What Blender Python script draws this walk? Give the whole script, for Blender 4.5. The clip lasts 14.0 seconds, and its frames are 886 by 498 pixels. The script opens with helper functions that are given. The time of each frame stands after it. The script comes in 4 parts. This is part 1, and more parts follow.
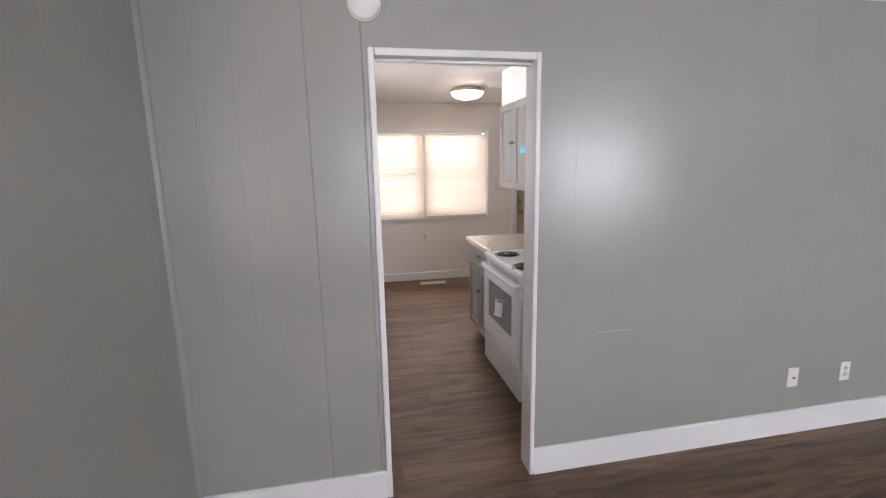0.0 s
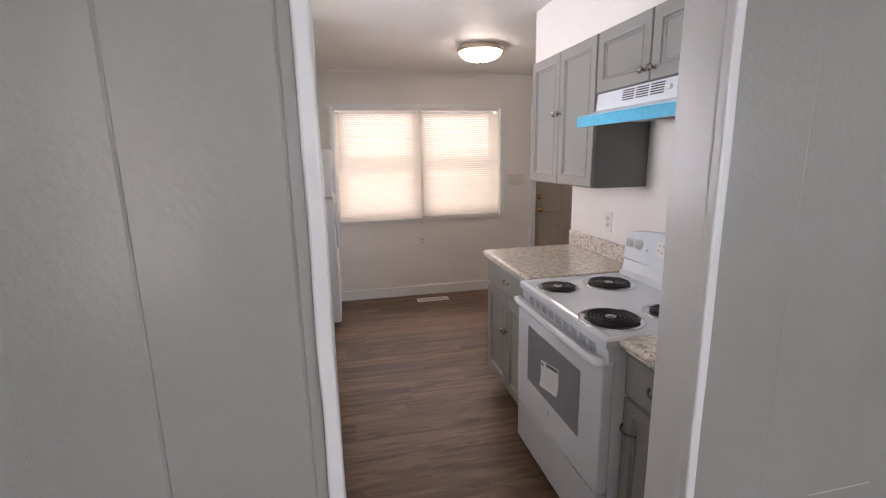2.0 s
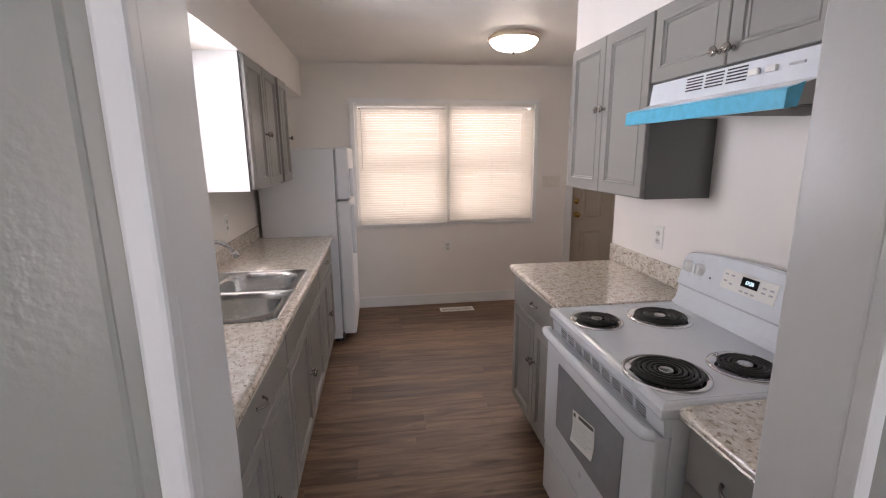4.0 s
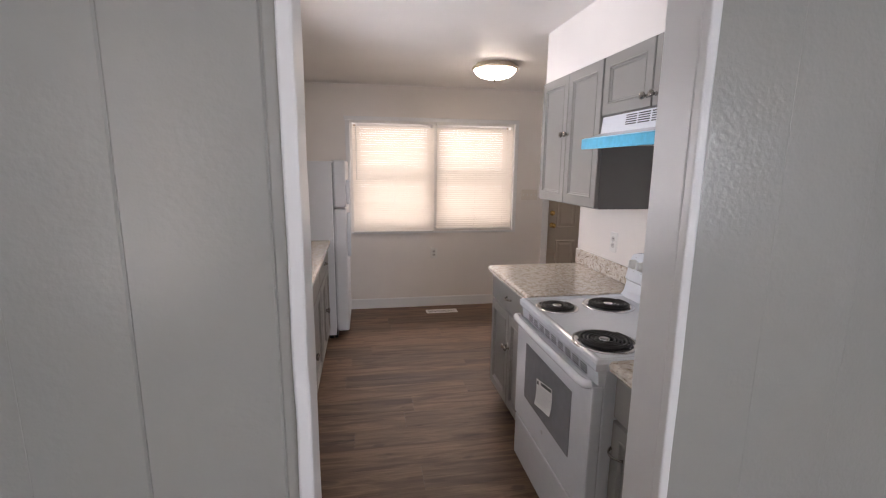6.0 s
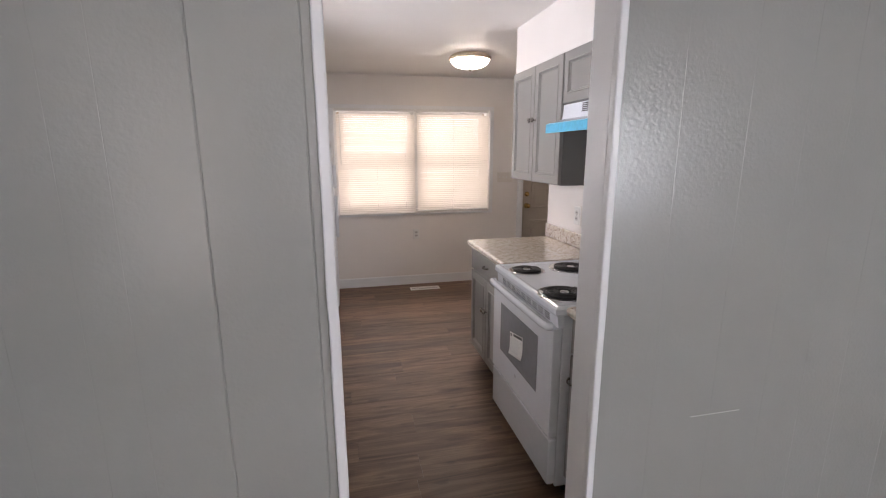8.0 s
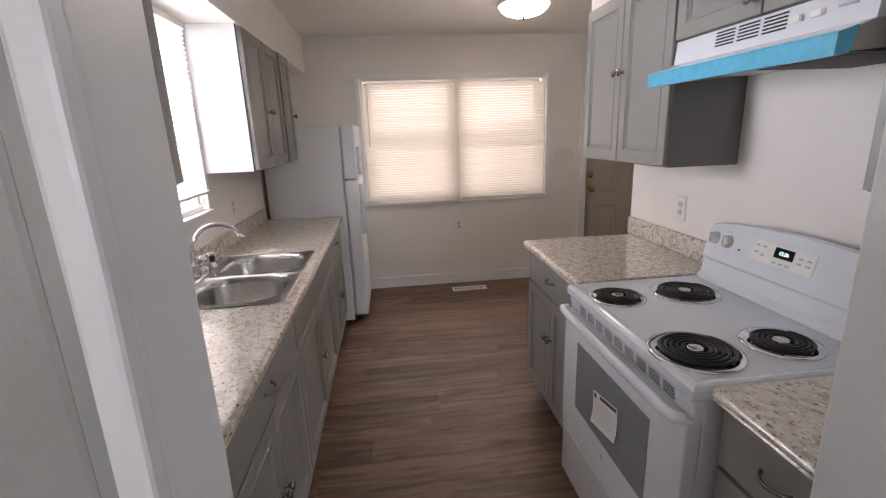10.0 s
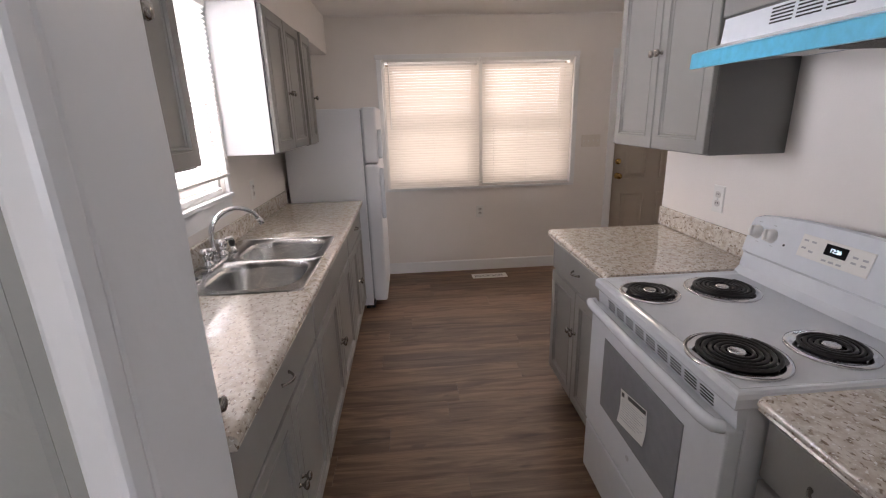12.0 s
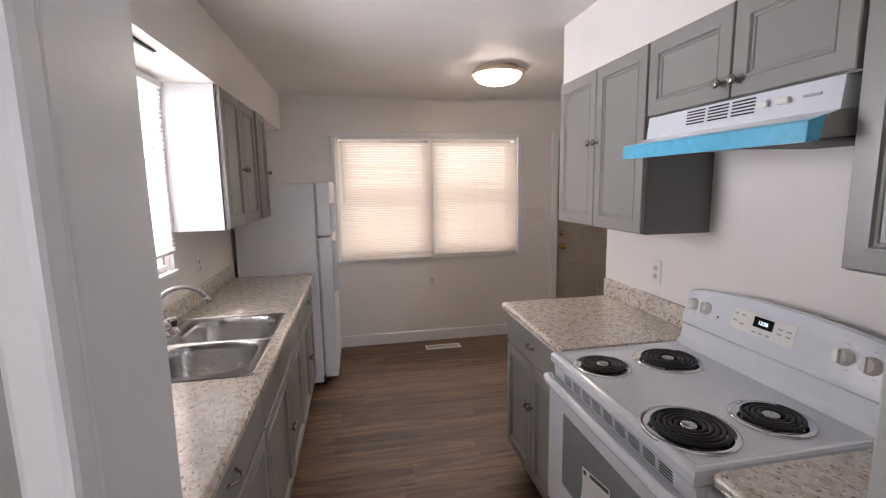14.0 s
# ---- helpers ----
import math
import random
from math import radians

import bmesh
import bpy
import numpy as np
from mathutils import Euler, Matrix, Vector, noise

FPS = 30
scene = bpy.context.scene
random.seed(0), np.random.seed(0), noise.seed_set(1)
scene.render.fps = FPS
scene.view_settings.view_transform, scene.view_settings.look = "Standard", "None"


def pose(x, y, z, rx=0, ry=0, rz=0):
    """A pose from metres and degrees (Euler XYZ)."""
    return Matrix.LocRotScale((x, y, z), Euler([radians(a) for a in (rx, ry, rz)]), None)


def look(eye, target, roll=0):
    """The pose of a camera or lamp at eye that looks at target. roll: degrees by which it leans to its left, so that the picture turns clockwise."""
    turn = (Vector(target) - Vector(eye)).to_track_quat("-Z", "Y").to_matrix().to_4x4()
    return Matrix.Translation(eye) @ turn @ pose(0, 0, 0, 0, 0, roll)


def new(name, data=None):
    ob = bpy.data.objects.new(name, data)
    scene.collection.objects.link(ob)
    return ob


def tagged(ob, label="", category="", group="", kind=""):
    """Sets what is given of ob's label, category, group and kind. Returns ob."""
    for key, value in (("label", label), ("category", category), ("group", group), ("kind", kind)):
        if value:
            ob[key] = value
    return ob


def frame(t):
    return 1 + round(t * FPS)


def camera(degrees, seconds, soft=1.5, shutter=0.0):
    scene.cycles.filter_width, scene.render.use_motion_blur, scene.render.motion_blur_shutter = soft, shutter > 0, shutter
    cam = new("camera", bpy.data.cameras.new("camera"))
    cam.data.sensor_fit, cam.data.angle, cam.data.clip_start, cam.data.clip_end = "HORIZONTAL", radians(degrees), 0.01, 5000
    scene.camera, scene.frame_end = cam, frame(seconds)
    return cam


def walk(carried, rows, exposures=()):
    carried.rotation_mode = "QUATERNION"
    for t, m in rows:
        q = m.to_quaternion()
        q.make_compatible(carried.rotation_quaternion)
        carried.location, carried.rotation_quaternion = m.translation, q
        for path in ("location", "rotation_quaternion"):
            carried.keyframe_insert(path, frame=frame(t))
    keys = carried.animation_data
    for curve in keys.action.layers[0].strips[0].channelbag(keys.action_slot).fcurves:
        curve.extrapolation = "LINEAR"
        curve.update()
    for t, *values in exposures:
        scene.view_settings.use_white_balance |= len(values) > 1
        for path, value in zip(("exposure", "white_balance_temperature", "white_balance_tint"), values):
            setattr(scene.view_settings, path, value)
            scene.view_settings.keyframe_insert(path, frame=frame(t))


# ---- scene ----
cam = camera(89.0, 14.0, soft=1.15)
PATH = [
    (0, (0.112, 0.289, 1.57), (0.501, 2.216, 1.201), -1.1),
    (0.5, (0.152, 0.587, 1.554), (0.577, 2.505, 1.183), -1.5),
    (1, (0.242, 0.936, 1.552), (0.692, 2.852, 1.195), -1.7),
    (1.5, (0.257, 1.181, 1.534), (0.68, 3.102, 1.168), -1.0),
    (2, (0.265, 1.519, 1.522), (0.682, 3.432, 1.116), -1.1),
    (2.5, (0.342, 1.71, 1.525), (0.756, 3.618, 1.095), -0.7),
    (3, (0.438, 1.86, 1.537), (0.725, 3.795, 1.117), -1.0),
    (5.5, (0.339, 1.631, 1.545), (0.623, 3.568, 1.136), 0.1),
    (6, (0.334, 1.47, 1.554), (0.675, 3.407, 1.192), 0.6),
    (6.5, (0.387, 1.271, 1.55), (0.714, 3.214, 1.204), 0.7),
    (7, (0.372, 1.131, 1.558), (0.678, 3.076, 1.207), 0.5),
    (7.5, (0.265, 1.058, 1.557), (0.632, 2.99, 1.191), -0.2),
    (8, (0.256, 1.164, 1.538), (0.682, 3.073, 1.119), -0.2),
    (8.5, (0.334, 1.43, 1.536), (0.721, 3.345, 1.111), -0.7),
    (11, (0.436, 2.007, 1.5), (0.541, 3.925, 0.943), -2.6),
    (11.5, (0.448, 2.019, 1.501), (0.515, 3.936, 0.935), -2.7),
    (12, (0.41, 1.985, 1.512), (0.542, 3.899, 0.947), -1.7),
    (12.5, (0.326, 1.947, 1.528), (0.634, 3.852, 1.003), -0.1),
    (13, (0.31, 1.951, 1.544), (0.653, 3.872, 1.108), 0.1),
    (13.5, (0.336, 1.961, 1.553), (0.688, 3.897, 1.195), -0.5),
    (14, (0.381, 1.977, 1.56), (0.747, 3.922, 1.275), -1.0),
]
walk(cam, [(t, look(eye, target, roll)) for t, eye, target, roll in PATH], exposures=[(0, 0.2, 6280, 19), (1.0, 0.12, 6280, 19), (2.5, -0.06, 6280, 19), (3.2, -0.12, 6280, 19), (5.5, -0.1, 6280, 19), (7.5, 0.04, 6280, 19), (8.5, -0.06, 6280, 19), (11.0, -0.22, 6280, 19), (12.5, -0.24, 6280, 19), (14, -0.2, 6280, 19)])

# ---- light ----
SUN_WAY = Vector((0.60, 0.42, -0.72)).normalized()
world = bpy.data.worlds.new("sky")
scene.world = world
world.use_nodes = True
sky = world.node_tree.nodes.new("ShaderNodeTexSky")
sky.sky_type = "NISHITA"
sky.sun_disc = False
sky.sun_elevation = math.asin(-SUN_WAY.z)
sky.sun_rotation = math.atan2(-SUN_WAY.x, -SUN_WAY.y)
world.node_tree.nodes["Background"].inputs["Strength"].default_value = 0.12
world.node_tree.links.new(sky.outputs[0], world.node_tree.nodes["Background"].inputs["Color"])

sun = new("sun", bpy.data.lights.new("sun", "SUN"))
sun.data.energy, sun.data.angle, sun.data.color = 5.0, radians(0.5), (1.0, 0.95, 0.88)
sun.matrix_world = look((-4, -3, 6), Vector((-4, -3, 6)) + SUN_WAY)


def window_lamp(name, at, toward, w, h, power, color):
    """Daylight that stands in a window's opening."""
    lamp = new(name, bpy.data.lights.new(name, "AREA"))
    lamp.data.shape, lamp.data.size, lamp.data.size_y = "RECTANGLE", w, h
    lamp.data.energy, lamp.data.color = power, color
    lamp.matrix_world = look(at, Vector(at) + Vector(toward))
    return lamp


window_lamp("daylight_far", (1.08, 6.56, 1.44), (0, -1, 0), 1.75, 1.15, 40, (1.0, 0.90, 0.80))
window_lamp("daylight_sink", (-0.86, 4.02, 1.65), (1, 0, 0), 0.74, 0.85, 60, (0.97, 0.98, 1.0))
window_lamp("daylight_side", (-0.72, 0.55, 1.45), (1, 0, 0), 0.9, 1.1, 32, (1.0, 0.98, 0.95))
window_lamp("daylight_back", (5.0, -4.60, 1.40), (0, 1, 0), 1.5, 1.4, 140, (0.90, 0.96, 0.99))
window_lamp("daylight_front", (1.2, -4.60, 1.40), (0, 1, 0), 1.5, 1.4, 78, (0.92, 0.96, 0.99))

# ---- materials ----


def nodes_of(name, rough=0.5, metal=0.0):
    m = bpy.data.materials.new(name)
    m.use_nodes = True
    b = m.node_tree.nodes["Principled BSDF"]
    b.inputs["Roughness"].default_value, b.inputs["Metallic"].default_value = rough, metal
    return m, m.node_tree.nodes, m.node_tree.links, b


def rgb(c):
    return (*c, 1.0)


def noisy(nt, lk, scale, detail=4, vector=None, stretch=None, kind="ShaderNodeTexNoise"):
    n = nt.new(kind)
    n.inputs["Scale"].default_value = scale
    if kind == "ShaderNodeTexNoise":
        n.inputs["Detail"].default_value = detail
    geo = nt.new("ShaderNodeNewGeometry")
    src = vector or geo.outputs["Position"]
    if stretch:
        mp = nt.new("ShaderNodeMapping")
        mp.inputs["Scale"].default_value = stretch
        lk.new(src, mp.inputs["Vector"])
        src = mp.outputs[0]
    lk.new(src, n.inputs["Vector"])
    return n


def ramp(nt, lk, fac, stops):
    r = nt.new("ShaderNodeValToRGB")
    while len(r.color_ramp.elements) < len(stops):
        r.color_ramp.elements.new(0.5)
    for e, (p, c) in zip(r.color_ramp.elements, stops):
        e.position, e.color = p, rgb(c)
    lk.new(fac, r.inputs[0])
    return r


def bump(nt, lk, b, height, strength, dist=0.002):
    n = nt.new("ShaderNodeBump")
    n.inputs["Strength"].default_value, n.inputs["Distance"].default_value = strength, dist
    lk.new(height, n.inputs["Height"])
    lk.new(n.outputs[0], b.inputs["Normal"])


def painted(name, c, rough=0.45, vary=0.06, peel=0.25, peel_scale=140, wear=None):
    """Rolled paint: faint blotches, a fine peel in the film."""
    m, nt, lk, b = nodes_of(name, rough)
    n = noisy(nt, lk, 1.7, 5)
    lo, hi = [v * (1 - vary) for v in c], [min(1, v * (1 + vary)) for v in c]
    stops = [(0.3, lo), (0.7, hi)]
    r = ramp(nt, lk, n.outputs[0], stops)
    lk.new(r.outputs[0], b.inputs["Base Color"])
    f = noisy(nt, lk, 23, 3)
    mr = nt.new("ShaderNodeMapRange")
    mr.inputs["To Min"].default_value, mr.inputs["To Max"].default_value = rough - 0.035, rough + 0.035
    lk.new(f.outputs[0], mr.inputs["Value"])
    lk.new(mr.outputs[0], b.inputs["Roughness"])
    p = noisy(nt, lk, peel_scale, 2)
    bump(nt, lk, b, p.outputs[0], peel)
    return m


def plain(name, c, rough=0.4, metal=0.0, vary=0.05, scale=30):
    m, nt, lk, b = nodes_of(name, rough, metal)
    n = noisy(nt, lk, scale, 4)
    r = ramp(nt, lk, n.outputs[0], [(0.3, [v * (1 - vary) for v in c]), (0.7, [min(1, v * (1 + vary)) for v in c])])
    lk.new(r.outputs[0], b.inputs["Base Color"])
    bump(nt, lk, b, n.outputs[0], 0.04)
    return m


GRAY_WALL = painted("gray_wall_paint", (0.348, 0.346, 0.323), 0.24, 0.04, 0.42, 95)
KITCHEN_WALL = painted("kitchen_wall_paint", (0.83, 0.79, 0.75), 0.5, 0.03, 0.2, 120)
CEILING = painted("ceiling_paint", (0.87, 0.85, 0.82), 0.55, 0.03, 0.25, 90)
TRIM = painted("white_trim_paint", (0.82, 0.82, 0.82), 0.32, 0.04, 0.3, 60)
CABINET = painted("gray_cabinet_paint", (0.275, 0.268, 0.25), 0.36, 0.04, 0.12, 200)
# Sunlight put into the colour: near-white body for the cabinet by the sink window.
CAB_SUNLIT = painted("sunlit_cabinet_side", (0.75, 0.75, 0.75), 0.4, 0.03, 0.1, 200)
# Cabinet grey darkened in the colour itself, standing for shade on side panels.
CAB_SHADED = painted("shaded_cabinet_side", (0.17, 0.166, 0.16), 0.4, 0.04, 0.12, 200)
DOOR_TAN = painted("tan_door_paint", (0.44, 0.38, 0.31), 0.35, 0.05, 0.15, 120)
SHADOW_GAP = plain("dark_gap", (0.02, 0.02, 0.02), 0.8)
ENAMEL = plain("white_enamel", (0.75, 0.78, 0.82), 0.14, 0, 0.015)
FRIDGE = painted("white_appliance_skin", (0.80, 0.81, 0.83), 0.33, 0.015, 0.35, 260)
PLASTIC = plain("white_plastic", (0.80, 0.79, 0.76), 0.35, 0, 0.02)
VINYL = plain("vinyl_frame", (0.80, 0.78, 0.75), 0.4, 0, 0.03)
CHROME = plain("chrome", (0.75, 0.75, 0.76), 0.09, 1.0, 0.03)
PAN = plain("bronze_nickel", (0.80, 0.69, 0.56), 0.5, 1.0, 0.06)
ALMOND = plain("almond_plastic", (0.76, 0.71, 0.64), 0.4, 0, 0.03)
SOCKET = plain("gray_socket_plastic", (0.60, 0.58, 0.55), 0.45, 0, 0.03)
NICKEL = plain("brushed_nickel", (0.36, 0.34, 0.315), 0.24, 1.0, 0.08)
BRASS = plain("brass", (0.62, 0.42, 0.16), 0.25, 1.0, 0.08)
COIL = plain("black_coil", (0.018, 0.017, 0.017), 0.45, 0.3, 0.3)
BLACK = plain("black_plastic", (0.012, 0.012, 0.013), 0.3)
DARK_GLASS = plain("black_display_glass", (0.01, 0.01, 0.012), 0.08)
OVEN_GLASS = plain("gray_oven_glass", (0.27, 0.28, 0.30), 0.12, 0, 0.05)
PAPER = plain("paper_tag", (0.80, 0.80, 0.78), 0.7, 0, 0.03)
INK = plain("gray_print", (0.20, 0.20, 0.21), 0.6)
BLUE_FILM = plain("blue_protective_film", (0.12, 0.51, 0.74), 0.28, 0, 0.10, 45)
GRAY_PRINT = plain("light_gray_print", (0.45, 0.46, 0.48), 0.5)
FILTER = plain("filter_mesh", (0.16, 0.15, 0.14), 0.45, 0.8, 0.4, 400)
SIDING = plain("tan_siding", (0.60, 0.47, 0.34), 0.8, 0, 0.08, 2)
GRASS = plain("lawn", (0.07, 0.09, 0.035), 0.9, 0, 0.35, 6)


def steel():
    m, nt, lk, b = nodes_of("brushed_steel", 0.24, 1.0)
    n = noisy(nt, lk, 30, 4, stretch=(1, 22, 1))
    r = ramp(nt, lk, n.outputs[0], [(0.3, (0.50, 0.50, 0.50)), (0.7, (0.66, 0.66, 0.65))])
    lk.new(r.outputs[0], b.inputs["Base Color"])
    bump(nt, lk, b, n.outputs[0], 0.05)
    return m


def laminate():
    """Cream stone laminate with brown and gray flakes."""
    m, nt, lk, b = nodes_of("speckled_laminate", 0.16)
    b.inputs["Coat Weight"].default_value, b.inputs["Coat Roughness"].default_value = 0.6, 0.10
    warp = noisy(nt, lk, 34, 5)
    base = ramp(nt, lk, warp.outputs[0], [(0.25, (0.42, 0.35, 0.27)), (0.45, (0.60, 0.53, 0.45)), (0.58, (0.72, 0.67, 0.60)), (0.75, (0.54, 0.48, 0.41))])
    fleck = noisy(nt, lk, 105, 4, stretch=(1, 0.6, 1))
    mask = ramp(nt, lk, fleck.outputs[0], [(0.57, (0, 0, 0)), (0.66, (1, 1, 1))])
    mix = nt.new("ShaderNodeMix")
    mix.data_type = "RGBA"
    mix.inputs["B"].default_value = rgb((0.23, 0.17, 0.12))
    lk.new(mask.outputs[0], mix.inputs["Factor"])
    lk.new(base.outputs[0], mix.inputs["A"])
    chip = noisy(nt, lk, 120, 2)
    mask2 = ramp(nt, lk, chip.outputs[0], [(0.62, (0, 0, 0)), (0.68, (1, 1, 1))])
    mix2 = nt.new("ShaderNodeMix")
    mix2.data_type = "RGBA"
    mix2.inputs["B"].default_value = rgb((0.86, 0.84, 0.80))
    lk.new(mask2.outputs[0], mix2.inputs["Factor"])
    lk.new(mix.outputs["Result"], mix2.inputs["A"])
    lk.new(mix2.outputs["Result"], b.inputs["Base Color"])
    bump(nt, lk, b, noisy(nt, lk, 60, 2).outputs[0], 0.05)
    return m


def plank_wood():
    """Gray-brown vinyl planks, grain along x, each plank its own tone."""
    m, nt, lk, b = nodes_of("vinyl_plank_wood", 0.48)
    info = nt.new("ShaderNodeObjectInfo")
    geo = nt.new("ShaderNodeNewGeometry")
    shift = nt.new("ShaderNodeVectorMath")
    shift.operation = "MULTIPLY_ADD"
    lk.new(info.outputs["Random"], shift.inputs[0])
    shift.inputs[1].default_value = (37.0, 19.0, 11.0)
    lk.new(geo.outputs["Position"], shift.inputs[2])
    wide = noisy(nt, lk, 3.0, 6, shift.outputs[0], (0.55, 5.5, 1))
    wide.inputs["Distortion"].default_value = 1.2
    fine = noisy(nt, lk, 14, 5, shift.outputs[0], (0.35, 14, 1))
    col = ramp(nt, lk, wide.outputs[0], [(0.28, (0.066, 0.036, 0.020)), (0.47, (0.135, 0.080, 0.047)), (0.60, (0.190, 0.119, 0.074)), (0.78, (0.098, 0.057, 0.033))])
    tone = nt.new("ShaderNodeMapRange")
    tone.inputs["To Min"].default_value, tone.inputs["To Max"].default_value = 0.90, 1.36
    lk.new(info.outputs["Random"], tone.inputs["Value"])
    grain = nt.new("ShaderNodeMapRange")
    grain.inputs["From Min"].default_value, grain.inputs["From Max"].default_value = 0.3, 0.7
    grain.inputs["To Min"].default_value, grain.inputs["To Max"].default_value = 0.76, 1.16
    lk.new(fine.outputs[0], grain.inputs["Value"])
    knot = noisy(nt, lk, 9, 2, shift.outputs[0], (0.6, 1.6, 1))
    kr = nt.new("ShaderNodeMapRange")
    kr.inputs["From Min"].default_value, kr.inputs["From Max"].default_value = 0.26, 0.34
    kr.inputs["To Min"].default_value, kr.inputs["To Max"].default_value = 0.6, 1.0
    lk.new(knot.outputs[0], kr.inputs["Value"])
    mul = nt.new("ShaderNodeMath")
    mul.operation = "MULTIPLY"
    lk.new(tone.outputs[0], mul.inputs[0])
    lk.new(grain.outputs[0], mul.inputs[1])
    mul2 = nt.new("ShaderNodeMath")
    mul2.operation = "MULTIPLY"
    lk.new(mul.outputs[0], mul2.inputs[0])
    lk.new(kr.outputs[0], mul2.inputs[1])
    sc = nt.new("ShaderNodeVectorMath")
    sc.operation = "SCALE"
    lk.new(col.outputs[0], sc.inputs[0])
    lk.new(mul2.outputs[0], sc.inputs["Scale"])
    lk.new(sc.outputs[0], b.inputs["Base Color"])
    bump(nt, lk, b, fine.outputs[0], 0.25, 0.001)
    return m


def glass():
    m, nt, lk, b = nodes_of("window_glass", 0.02)
    b.inputs["Transmission Weight"].default_value = 1.0
    b.inputs["IOR"].default_value = 1.45
    return m


def slat_material():
    """Thin white vinyl that lets some daylight through."""
    m, nt, lk, b = nodes_of("blind_vinyl", 0.45)
    b.inputs["Base Color"].default_value = rgb((0.84, 0.81, 0.77))
    t = nt.new("ShaderNodeBsdfTranslucent")
    t.inputs["Color"].default_value = rgb((0.90, 0.80, 0.69))
    mix = nt.new("ShaderNodeMixShader")
    mix.inputs[0].default_value = 0.24
    lk.new(b.outputs[0], mix.inputs[1])
    lk.new(t.outputs[0], mix.inputs[2])
    lk.new(mix.outputs[0], nt["Material Output"].inputs[0])
    return m


def glow(name, c, strength):
    m, nt, lk, b = nodes_of(name, 0.3)
    b.inputs["Base Color"].default_value = rgb((0.9, 0.88, 0.84))
    b.inputs["Emission Color"].default_value = rgb(c)
    b.inputs["Emission Strength"].default_value = strength
    return m


STEEL, LAMINATE, PLANK, GLASS, SLAT = steel(), laminate(), plank_wood(), glass(), slat_material()
DOME = glow("lit_dome_glass", (1.0, 0.86, 0.68), 26.0)
DIGITS = glow("lit_digits", (0.7, 0.95, 1.0), 2.5)

# ---- mesh helpers ----


def part(name, bm, material, parent=None, label="", smooth=False):
    """Links a bmesh as one mesh object, under a thing or a part."""
    bmesh.ops.recalc_face_normals(bm, faces=bm.faces[:])
    me = bpy.data.meshes.new(name)
    bm.to_mesh(me)
    bm.free()
    if smooth:
        for p in me.polygons:
            p.use_smooth = True
    me.materials.append(material)
    ob = new(name, me)
    ob.parent = parent
    if label:
        tagged(ob, label)
    return ob


def thing(name, at, label, category, group="", kind=""):
    e = new(name)
    e.location = at
    e.empty_display_size = 0.05
    bpy.context.view_layer.update()
    return tagged(e, label, category, group, kind)


def settle(root):
    """Keeps the parts, built in world places, where they are under their thing."""
    bpy.context.view_layer.update()
    for c in root.children:
        c.matrix_parent_inverse = root.matrix_world.inverted()


def box(x0, x1, y0, y1, z0, z1, bevel=0.0, seg=2, bm=None):
    out = bmesh.new()
    bmesh.ops.create_cube(out, size=1.0)
    for v in out.verts:
        v.co = Vector(((x0 + x1) / 2 + v.co.x * (x1 - x0), (y0 + y1) / 2 + v.co.y * (y1 - y0), (z0 + z1) / 2 + v.co.z * (z1 - z0)))
    if bevel:
        bmesh.ops.bevel(out, geom=out.edges[:], offset=bevel, segments=seg, affect="EDGES", profile=0.5)
    if bm is None:
        return out
    merge(bm, out)
    return bm


def merge(bm, other):
    me = bpy.data.meshes.new("tmp")
    other.to_mesh(me)
    other.free()
    bm.from_mesh(me)
    bpy.data.meshes.remove(me)
    return bm


def lathe(profile, m=None, n=24, bm=None):
    """Turns (radius, height) pairs round z, then places them by m."""
    out = bmesh.new()
    rings = []
    for r, h in profile:
        rings.append([out.verts.new((r * math.cos(2 * math.pi * i / n), r * math.sin(2 * math.pi * i / n), h)) for i in range(n)])
    for a, b in zip(rings, rings[1:]):
        for i in range(n):
            out.faces.new((a[i], a[(i + 1) % n], b[(i + 1) % n], b[i]))
    for ring in (rings[0], rings[-1]):
        out.faces.new(ring)
    if m is not None:
        out.transform(m)
    return out if bm is None else merge(bm, out)


def tube(points, radius, n=10, bm=None, caps=True):
    """A round bar along a polyline; radius may be a list."""
    out = bmesh.new()
    pts = [Vector(p) for p in points]
    rings, side = [], None
    for i, p in enumerate(pts):
        d = (pts[min(i + 1, len(pts) - 1)] - pts[max(i - 1, 0)]).normalized()
        if side is None:
            side = d.orthogonal().normalized()
        side = (side - d * side.dot(d)).normalized()
        up = d.cross(side)
        r = radius[i] if isinstance(radius, (list, tuple)) else radius
        rings.append([out.verts.new(p + r * (math.cos(2 * math.pi * k / n) * side + math.sin(2 * math.pi * k / n) * up)) for k in range(n)])
    for a, b in zip(rings, rings[1:]):
        for k in range(n):
            out.faces.new((a[k], a[(k + 1) % n], b[(k + 1) % n], b[k]))
    if caps:
        out.faces.new(rings[0])
        out.faces.new(rings[-1])
    return out if bm is None else merge(bm, out)


def prism(outline, axis, a, b):
    """A closed outline of two coordinates, drawn out along the third axis from a to b."""
    out = bmesh.new()

    def at(p, q):
        return {"x": (q, p[0], p[1]), "y": (p[0], q, p[1]), "z": (p[0], p[1], q)}[axis]
    lo, hi = [out.verts.new(at(p, a)) for p in outline], [out.verts.new(at(p, b)) for p in outline]
    k = len(outline)
    for i in range(k):
        out.faces.new((lo[i], lo[(i + 1) % k], hi[(i + 1) % k], hi[i]))
    out.faces.new(lo)
    out.faces.new(hi)
    return out


